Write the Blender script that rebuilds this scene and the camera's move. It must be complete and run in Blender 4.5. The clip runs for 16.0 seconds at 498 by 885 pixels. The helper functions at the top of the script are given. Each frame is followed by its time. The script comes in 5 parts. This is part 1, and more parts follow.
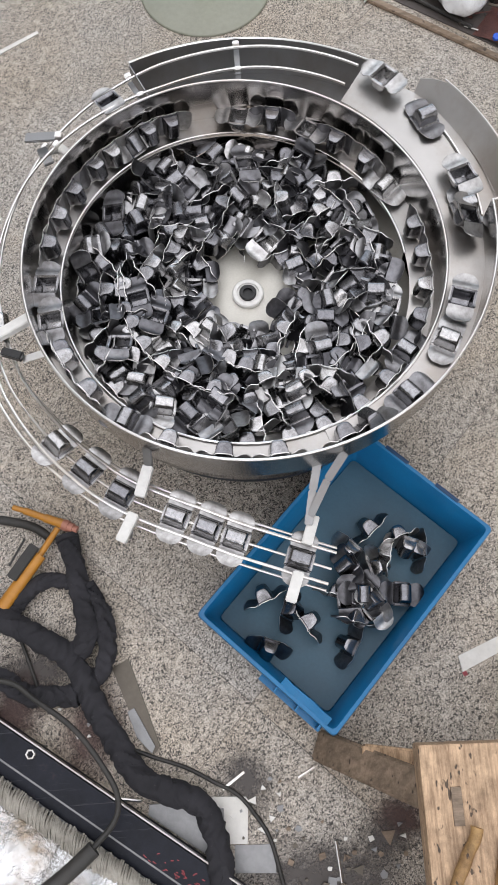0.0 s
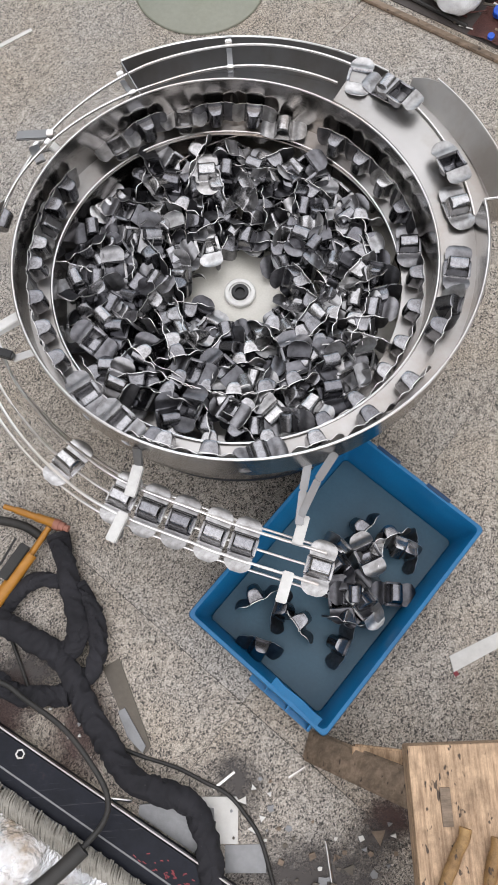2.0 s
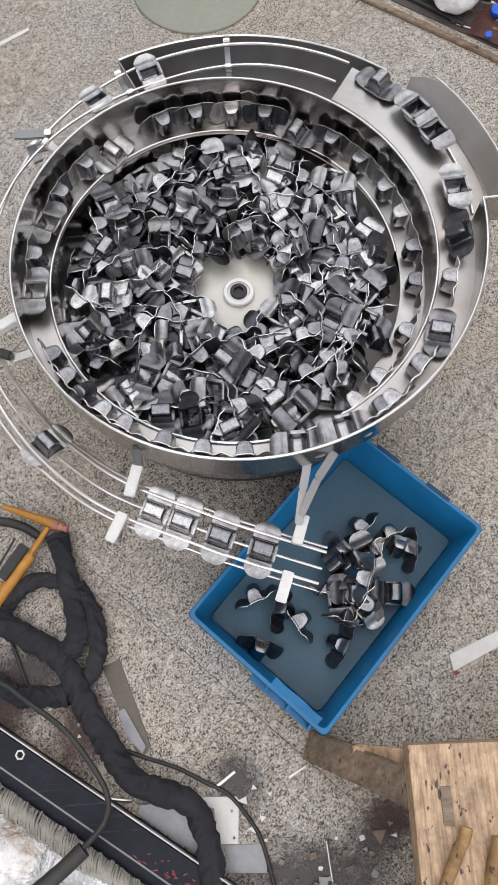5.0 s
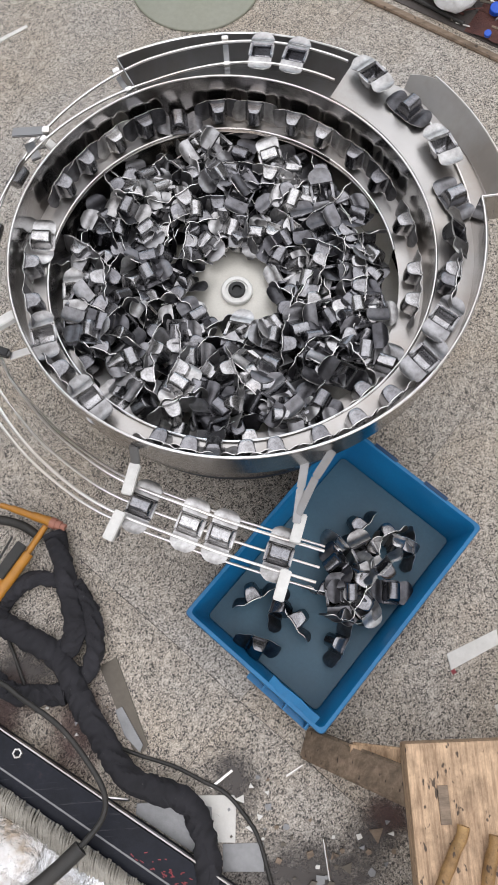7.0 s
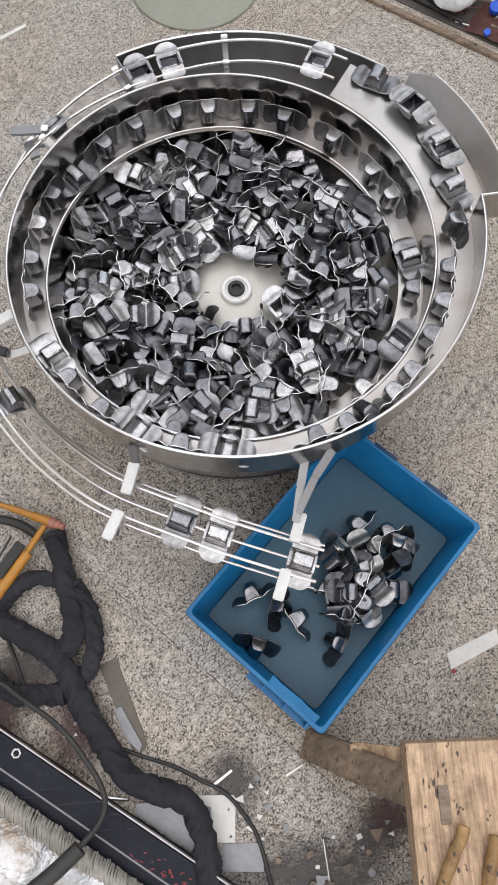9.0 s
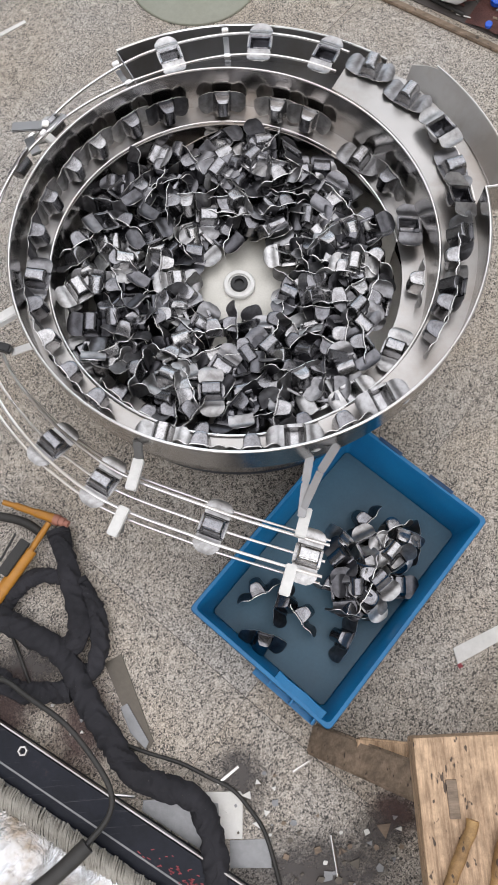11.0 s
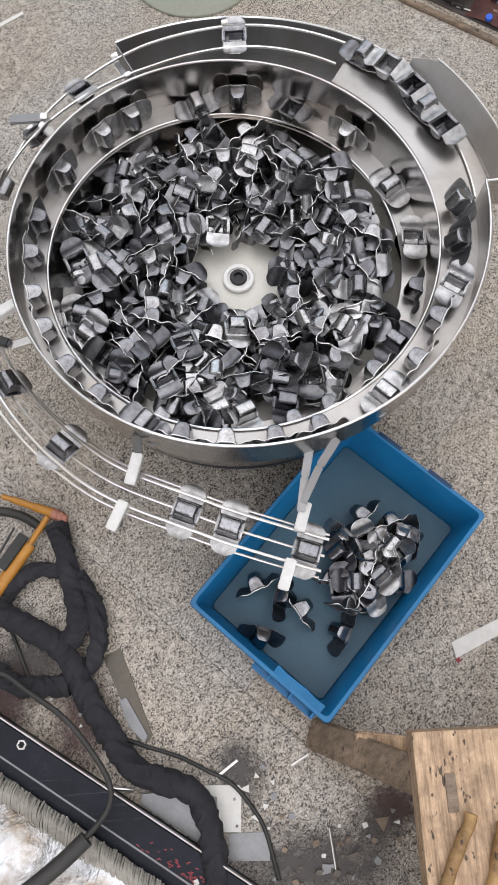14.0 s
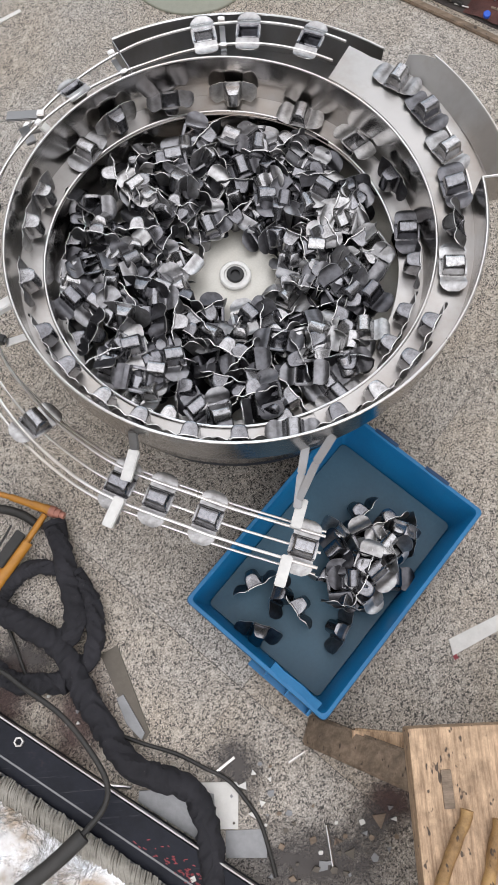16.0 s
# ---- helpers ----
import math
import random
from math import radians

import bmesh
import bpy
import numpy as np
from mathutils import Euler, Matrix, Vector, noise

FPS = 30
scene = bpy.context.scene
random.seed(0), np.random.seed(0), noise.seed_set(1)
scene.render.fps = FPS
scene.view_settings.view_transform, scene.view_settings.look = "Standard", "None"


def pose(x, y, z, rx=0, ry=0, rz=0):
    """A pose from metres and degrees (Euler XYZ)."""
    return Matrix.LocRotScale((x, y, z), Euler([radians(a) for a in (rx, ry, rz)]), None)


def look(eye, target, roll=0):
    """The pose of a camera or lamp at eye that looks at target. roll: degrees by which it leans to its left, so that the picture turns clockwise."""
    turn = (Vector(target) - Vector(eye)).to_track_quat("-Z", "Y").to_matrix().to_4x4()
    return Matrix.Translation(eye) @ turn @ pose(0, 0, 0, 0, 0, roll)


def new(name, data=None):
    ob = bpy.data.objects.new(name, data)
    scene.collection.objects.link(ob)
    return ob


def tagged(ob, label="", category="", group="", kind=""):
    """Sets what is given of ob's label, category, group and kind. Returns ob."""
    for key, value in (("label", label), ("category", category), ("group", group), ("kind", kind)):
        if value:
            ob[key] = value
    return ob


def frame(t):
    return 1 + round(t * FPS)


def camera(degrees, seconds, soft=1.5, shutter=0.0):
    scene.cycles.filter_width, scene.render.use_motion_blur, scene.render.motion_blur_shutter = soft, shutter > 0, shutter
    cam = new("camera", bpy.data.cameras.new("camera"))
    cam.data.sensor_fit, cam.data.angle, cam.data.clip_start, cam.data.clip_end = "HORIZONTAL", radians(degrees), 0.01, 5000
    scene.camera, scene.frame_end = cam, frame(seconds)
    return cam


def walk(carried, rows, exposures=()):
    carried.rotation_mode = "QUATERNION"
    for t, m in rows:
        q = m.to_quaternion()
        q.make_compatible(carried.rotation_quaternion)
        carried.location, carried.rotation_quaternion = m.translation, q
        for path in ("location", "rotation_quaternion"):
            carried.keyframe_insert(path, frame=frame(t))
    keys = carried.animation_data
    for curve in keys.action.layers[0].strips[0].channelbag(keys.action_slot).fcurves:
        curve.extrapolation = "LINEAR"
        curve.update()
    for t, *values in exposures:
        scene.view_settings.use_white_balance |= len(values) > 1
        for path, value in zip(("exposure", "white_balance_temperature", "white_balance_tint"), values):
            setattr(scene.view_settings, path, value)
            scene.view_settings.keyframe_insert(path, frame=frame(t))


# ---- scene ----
cam = camera(38, 16.0, soft=1.25, shutter=0.4)


def aim(x, y, z, yaw, pitch, roll):
    """The pose of a camera that is turned left by yaw, up by pitch and leans by roll."""
    return pose(x, y, z) @ pose(0, 0, 0, 0, 0, yaw) @ pose(0, 0, 0, 90 + pitch) @ pose(0, 0, 0, 0, 0, roll)


PATH = [
    (0, aim(-0.016, -0.674, 1.365, 0, -71.5, -3.8)),
    (0.5, aim(-0.0119, -0.6727, 1.365, 0.139, -71.534, -3.886)),
    (1, aim(-0.0105, -0.6708, 1.3663, -0.21, -71.524, -3.505)),
    (1.5, aim(-0.006, -0.6724, 1.3648, -0.199, -71.578, -3.486)),
    (2, aim(-0.0049, -0.6717, 1.3633, -0.539, -71.644, -3.131)),
    (2.5, aim(-0.0082, -0.6751, 1.3622, -0.639, -71.657, -3.06)),
    (3, aim(-0.0083, -0.6745, 1.3621, -0.531, -71.636, -3.287)),
    (3.5, aim(-0.0087, -0.6723, 1.3624, -0.787, -71.557, -3.149)),
    (4, aim(-0.0069, -0.6705, 1.3627, -0.858, -71.619, -3.078)),
    (6.5, aim(-0.0074, -0.673, 1.3604, -1.387, -71.73, -2.4)),
    (7, aim(-0.0061, -0.6715, 1.3603, -1.407, -71.775, -2.38)),
    (7.5, aim(-0.0049, -0.6741, 1.3594, -1.375, -71.726, -2.521)),
    (8, aim(-0.0056, -0.6744, 1.3594, -1.404, -71.745, -2.495)),
    (8.5, aim(-0.0039, -0.6726, 1.3584, -1.472, -71.753, -2.408)),
    (9, aim(-0.0066, -0.6722, 1.3573, -1.597, -71.768, -2.234)),
    (11.5, aim(-0.0131, -0.6746, 1.3515, -1.137, -72.092, -3.16)),
    (12, aim(-0.0148, -0.6696, 1.3519, -1.125, -72.264, -3.109)),
    (12.5, aim(-0.0121, -0.6716, 1.3497, -1.037, -72.278, -3.182)),
    (13, aim(-0.0136, -0.6746, 1.3494, -1.439, -72.355, -2.758)),
    (13.5, aim(-0.0124, -0.6764, 1.3495, -1.385, -72.354, -2.796)),
    (14, aim(-0.0143, -0.674, 1.3503, -1.75, -72.377, -2.448)),
    (14.5, aim(-0.0134, -0.6719, 1.35, -1.61, -72.47, -2.573)),
    (15, aim(-0.0125, -0.6717, 1.3497, -1.812, -72.542, -2.304)),
    (15.5, aim(-0.0092, -0.6767, 1.3475, -1.588, -72.557, -2.535)),
    (16, aim(-0.0079, -0.6777, 1.3486, -1.549, -72.442, -2.681)),
]
walk(cam, PATH)

# ---- world and light ----
world = bpy.data.worlds.new("sky")
scene.world = world
world.use_nodes = True
wn = world.node_tree.nodes
sky = wn.new("ShaderNodeTexSky")
sky.sky_type = 'NISHITA'
sky.sun_disc = False
sky.sun_elevation = radians(48)
sky.sun_rotation = radians(200)
world.node_tree.links.new(sky.outputs[0], wn["Background"].inputs[0])
wn["Background"].inputs[1].default_value = 0.12

ROOM = (-3.2, 3.2, -3.4, 3.6, 3.3)  # x0, x1, y0, y1, height


def window_light(name, at, target, w, h, watts, colour):
    lamp = bpy.data.lights.new(name, 'AREA')
    lamp.shape, lamp.size, lamp.size_y, lamp.energy, lamp.color = 'RECTANGLE', w, h, watts, colour
    ob = new(name, lamp)
    ob.matrix_world = look(at, target)
    return ob


window_light("daylight_back", (0.9, -3.32, 2.1), (0.5, 0.0, 1.7), 4.4, 1.7, 70, (1.0, 0.98, 0.97))
window_light("daylight_front", (0.0, 3.52, 2.2), (0.0, 0.0, 1.9), 4.4, 1.5, 45, (0.86, 0.93, 1.0))
window_light("daylight_roof", (0.1, 0.225, 3.38), (0.1, 0.225, 0.0), 5.6, 6.45, 276, (1.0, 0.972, 0.975))
scene.view_settings.exposure = -0.42


# ---- materials ----
def material(name, base=(0.5, 0.5, 0.5), rough=0.5, metal=0.0):
    m = bpy.data.materials.new(name)
    m.use_nodes = True
    b = m.node_tree.nodes["Principled BSDF"]
    b.inputs["Base Color"].default_value = (*base, 1)
    b.inputs["Roughness"].default_value = rough
    b.inputs["Metallic"].default_value = metal
    return m, m.node_tree, b


def node(tree, kind, **values):
    n = tree.nodes.new(kind)
    for key, value in values.items():
        n.inputs[key].default_value = value
    return n


def coords(tree, scale=(1, 1, 1), rot=(0, 0, 0), which="Object"):
    tc, mp = tree.nodes.new("ShaderNodeTexCoord"), tree.nodes.new("ShaderNodeMapping")
    mp.inputs["Scale"].default_value, mp.inputs["Rotation"].default_value = scale, rot
    tree.links.new(tc.outputs[which], mp.inputs[0])
    return mp.outputs[0]


def ramp(tree, fac, stops):
    r = tree.nodes.new("ShaderNodeValToRGB")
    r.color_ramp.elements.remove(r.color_ramp.elements[1])
    for i, (p, c) in enumerate(stops):
        e = r.color_ramp.elements[0] if i == 0 else r.color_ramp.elements.new(p)
        e.position, e.color = p, (*c, 1) if len(c) == 3 else c
    tree.links.new(fac, r.inputs[0])
    return r.outputs[0]


def noise_of(tree, vec, scale, detail=4, rough=0.55):
    n = node(tree, "ShaderNodeTexNoise", Scale=scale, Detail=detail, Roughness=rough)
    tree.links.new(vec, n.inputs["Vector"])
    return n.outputs["Fac"]


def mixed(tree, fac, a, b, mode='MIX'):
    m = tree.nodes.new("ShaderNodeMix")
    m.data_type, m.blend_type = 'RGBA', mode
    for value, slot in ((fac, 0), (a, 6), (b, 7)):
        if isinstance(value, (int, float)):
            m.inputs[slot].default_value = value
        elif isinstance(value, tuple):
            m.inputs[slot].default_value = (*value, 1)
        else:
            tree.links.new(value, m.inputs[slot])
    return m.outputs[2]


def bump(tree, b, height, strength, distance):
    n = node(tree, "ShaderNodeBump", Strength=strength, Distance=distance)
    tree.links.new(height, n.inputs["Height"])
    tree.links.new(n.outputs[0], b.inputs["Normal"])


def ranged(tree, fac, lo, hi):
    r = node(tree, "ShaderNodeMapRange")
    r.inputs[3].default_value, r.inputs[4].default_value = lo, hi
    tree.links.new(fac, r.inputs[0])
    return r.outputs[0]


def worn(name, dark, light, rough, metal=0.0, scale=8.0, fine=120.0, relief=0.25, depth=0.002, stretch=(1, 1, 1), rough_span=0.15):
    """A surface of two tones with grain, stains and fine relief."""
    m, t, b = material(name, light, rough, metal)
    v = coords(t, stretch)
    big, small = noise_of(t, v, scale, 5, 0.6), noise_of(t, v, fine, 3, 0.6)
    c = mixed(t, ramp(t, big, [(0.3, (0, 0, 0)), (0.7, (1, 1, 1))]), dark, light)
    c = mixed(t, ranged(t, small, 0.0, 0.5), c, tuple(x * 0.6 for x in dark))
    t.links.new(c, b.inputs["Base Color"])
    t.links.new(ranged(t, big, rough - rough_span, rough + rough_span), b.inputs["Roughness"])
    bump(t, b, small, relief, depth)
    return m


def terrazzo():
    m, t, b = material("terrazzo", (0.4, 0.38, 0.35), 0.5)
    v = coords(t, which="Object")
    warp = node(t, "ShaderNodeTexNoise", Scale=240.0, Detail=2.0)
    t.links.new(v, warp.inputs["Vector"])
    bent = mixed(t, 0.006, v, warp.outputs["Color"], 'ADD')
    chips = node(t, "ShaderNodeTexVoronoi", Scale=460.0, Randomness=1.0)
    t.links.new(bent, chips.inputs["Vector"])
    sep = t.nodes.new("ShaderNodeSeparateColor")
    t.links.new(chips.outputs["Color"], sep.inputs[0])
    tone = ramp(t, sep.outputs[0], [(0.0, (0.03, 0.028, 0.026)), (0.16, (0.06, 0.057, 0.053)), (0.24, (0.22, 0.207, 0.193)), (0.5, (0.37, 0.35, 0.325)), (0.75, (0.48, 0.46, 0.435)), (1.0, (0.64, 0.62, 0.595))])
    fine = noise_of(t, v, 640, 3, 0.7)
    c = mixed(t, 0.78, tone, ramp(t, fine, [(0.38, (0.14, 0.13, 0.125)), (0.5, (0.62, 0.6, 0.575)), (0.68, (0.98, 0.96, 0.93))]), 'MULTIPLY')
    large = node(t, "ShaderNodeTexVoronoi", Scale=95.0, Randomness=1.0)
    t.links.new(bent, large.inputs["Vector"])
    sep2 = t.nodes.new("ShaderNodeSeparateColor")
    t.links.new(large.outputs["Color"], sep2.inputs[0])
    c = mixed(t, ramp(t, sep2.outputs[1], [(0.86, (0, 0, 0)), (0.9, (0.2, 0.2, 0.2))]), c, (0.6, 0.58, 0.55))
    warm = noise_of(t, v, 1.7, 5, 0.65)
    c = mixed(t, ramp(t, warm, [(0.4, (0, 0, 0)), (0.7, (0.9, 0.9, 0.9))]), c, (0.95, 0.86, 0.74), 'MULTIPLY')
    dirt = noise_of(t, v, 6, 7, 0.72)
    c = mixed(t, ramp(t, dirt, [(0.58, (0, 0, 0)), (0.8, (0.6, 0.6, 0.6))]), c, (0.16, 0.14, 0.12))
    t.links.new(mixed(t, 1.0, c, (1.36, 1.325, 1.265), 'MULTIPLY'), b.inputs["Base Color"])
    t.links.new(ranged(t, dirt, 0.3, 0.65), b.inputs["Roughness"])
    bump(t, b, fine, 0.15, 0.001)
    return m


def steel(name, base, rough, streak=(1, 1, 40), relief=0.06):
    m, t, b = material(name, base, rough, 1.0)
    v = coords(t, streak)
    lines, cloud = noise_of(t, v, 12, 4, 0.6), noise_of(t, coords(t), 9, 4, 0.6)
    c = mixed(t, ranged(t, cloud, 0, 0.6), base, tuple(x * 0.56 for x in base))
    stain = noise_of(t, coords(t, (1, 1, 0.5)), 5, 7, 0.7)
    c = mixed(t, ramp(t, stain, [(0.46, (0, 0, 0)), (0.62, (0.5, 0.5, 0.5))]), c, (0.72, 0.63, 0.55), 'MULTIPLY')
    t.links.new(mixed(t, 1.0, c, (1.1, 1.1, 1.1), 'MULTIPLY'), b.inputs["Base Color"])
    t.links.new(ranged(t, cloud, rough - 0.12, rough + 0.14), b.inputs["Roughness"])
    bump(t, b, lines, relief, 0.002)
    return m


def clip_steel(name, lo, hi, stops):
    """Stamped bare steel: each piece has its own tone, from oily dark to clean."""
    m, t, b = material(name, (0.5, 0.5, 0.5), 0.3, 1.0)
    info = t.nodes.new("ShaderNodeObjectInfo")
    v = coords(t)
    cloud, grain = noise_of(t, v, 60, 5, 0.65), noise_of(t, v, 420, 3, 0.6)
    tone = ramp(t, info.outputs["Random"], stops)
    c = mixed(t, ramp(t, cloud, [(0.35, (0, 0, 0)), (0.7, (0.8, 0.8, 0.8))]), tone, (0.42, 0.4, 0.39), 'MULTIPLY')
    t.links.new(c, b.inputs["Base Color"])
    t.links.new(ranged(t, cloud, lo, hi), b.inputs["Roughness"])
    bump(t, b, grain, 0.22, 0.0008)
    return m


def wood(name, light, dark, along=(1, 9, 9), scale=7.0):
    m, t, b = material(name, light, 0.65)
    v = coords(t, along)
    fibre, blot, spots = noise_of(t, v, scale, 8, 0.75), noise_of(t, coords(t), 22, 8, 0.78), noise_of(t, coords(t, (1.0, 0.5, 1.0)), 105, 2, 0.5)
    c = mixed(t, ramp(t, fibre, [(0.38, (0, 0, 0)), (0.6, (1, 1, 1))]), dark, light)
    c = mixed(t, ramp(t, blot, [(0.44, (0, 0, 0)), (0.72, (0.75, 0.75, 0.75))]), c, tuple(x * 0.45 for x in dark))
    c = mixed(t, ramp(t, spots, [(0.655, (0, 0, 0)), (0.7, (0.9, 0.9, 0.9))]), c, (0.035, 0.022, 0.015))
    t.links.new(c, b.inputs["Base Color"])
    t.links.new(ranged(t, blot, 0.45, 0.8), b.inputs["Roughness"])
    bump(t, b, fibre, 0.35, 0.002)
    return m


def cloth():
    """Dark woven sleeve cloth with sharp creases and lint."""
    m, t, b = material("black_cloth", (0.025, 0.025, 0.03), 0.9)
    v = coords(t, (1, 1, 0.6))
    bent = mixed(t, 0.03, v, node_color(t, v, 20), 'ADD')
    fold, big, weave, lint = noise_of(t, bent, 15, 2, 0.4), noise_of(t, v, 14, 5, 0.6), noise_of(t, v, 700, 2, 0.6), noise_of(t, v, 330, 1, 0.5)
    crease = ramp(t, fold, [(0.3, (0.6, 0.6, 0.6)), (0.43, (1, 1, 1)), (0.47, (0, 0, 0)), (0.54, (0.9, 0.9, 0.9)), (0.62, (0.5, 0.5, 0.5)), (0.66, (1, 1, 1))])
    c = mixed(t, ramp(t, big, [(0.3, (0, 0, 0)), (0.7, (1, 1, 1))]), (0.011, 0.0107, 0.013), (0.03, 0.0288, 0.034))
    c = mixed(t, ramp(t, lint, [(0.76, (0, 0, 0)), (0.8, (0.5, 0.5, 0.5))]), c, (0.12, 0.115, 0.11))
    t.links.new(c, b.inputs["Base Color"])
    height = mixed(t, 0.12, crease, weave)
    bump(t, b, height, 0.5, 0.003)
    return m


def node_color(tree, vec, scale):
    n = node(tree, "ShaderNodeTexNoise", Scale=scale, Detail=2.0)
    tree.links.new(vec, n.inputs["Vector"])
    return n.outputs["Color"]


def smear(name, colour, hardness):
    """A dirty film that thins out to nothing at its uneven edge."""
    m, t, b = material(name, colour, 0.6)
    g = t.nodes.new("ShaderNodeTexGradient")
    g.gradient_type = 'SPHERICAL'
    tc = t.nodes.new("ShaderNodeTexCoord")
    t.links.new(tc.outputs["Object"], g.inputs[0])
    n = noise_of(t, tc.outputs["Object"], 3.2, 8, 0.75)
    add = node(t, "ShaderNodeMath")
    add.operation = 'MULTIPLY_ADD'
    t.links.new(n, add.inputs[0])
    add.inputs[1].default_value = 1.9
    t.links.new(g.outputs["Fac"], add.inputs[2])
    r = node(t, "ShaderNodeMapRange")
    r.inputs[1].default_value, r.inputs[2].default_value, r.inputs[3].default_value, r.inputs[4].default_value = 1.0, 1.75, 0.0, hardness
    t.links.new(add.outputs[0], r.inputs[0])
    t.links.new(r.outputs[0], b.inputs["Alpha"])
    return m


def foil():
    m, t, b = material("foil", (0.7, 0.7, 0.7), 0.3, 1.0)
    v = coords(t)
    crease, spots, fine = noise_of(t, v, 13, 7, 0.66), noise_of(t, v, 6, 5, 0.6), noise_of(t, v, 60, 4, 0.6)
    # near-white patches paint in highlights; the tan ones are the foil's own colour
    c = ramp(t, spots, [(0.38, (0.93, 0.93, 0.93)), (0.49, (0.67, 0.67, 0.67)), (0.6, (0.37, 0.303, 0.235))])
    t.links.new(mixed(t, ranged(t, fine, 0.0, 0.15), c, (0.3, 0.29, 0.28)), b.inputs["Base Color"])
    t.links.new(ranged(t, crease, 0.1, 0.4), b.inputs["Roughness"])
    bump(t, b, crease, 0.55, 0.02)
    return m


def scuffed():
    """Dark blue-black machine paint, rubbed and scratched along its length, with greasy dust."""
    m, t, b = material("dark_profile", (0.02, 0.022, 0.03), 0.4)
    turned = coords(t, (2.0, 55.0, 55.0), (0, 0, radians(34.3)))
    lines, cloud, dust = noise_of(t, turned, 3.0, 6, 0.7), noise_of(t, coords(t), 11, 6, 0.7), noise_of(t, coords(t), 260, 3, 0.6)
    c = mixed(t, ramp(t, cloud, [(0.35, (0, 0, 0)), (0.7, (1, 1, 1))]), (0.004, 0.005, 0.009), (0.017, 0.019, 0.028))
    c = mixed(t, ramp(t, lines, [(0.6, (0, 0, 0)), (0.72, (0.4, 0.4, 0.4))]), c, (0.16, 0.16, 0.17))
    c = mixed(t, ramp(t, cloud, [(0.6, (0, 0, 0)), (0.75, (0.5, 0.5, 0.5))]), c, (0.1, 0.06, 0.05))
    t.links.new(c, b.inputs["Base Color"])
    t.links.new(ranged(t, cloud, 0.25, 0.7), b.inputs["Roughness"])
    b.inputs["Specular IOR Level"].default_value = 0.22
    bump(t, b, dust, 0.25, 0.001)
    return m


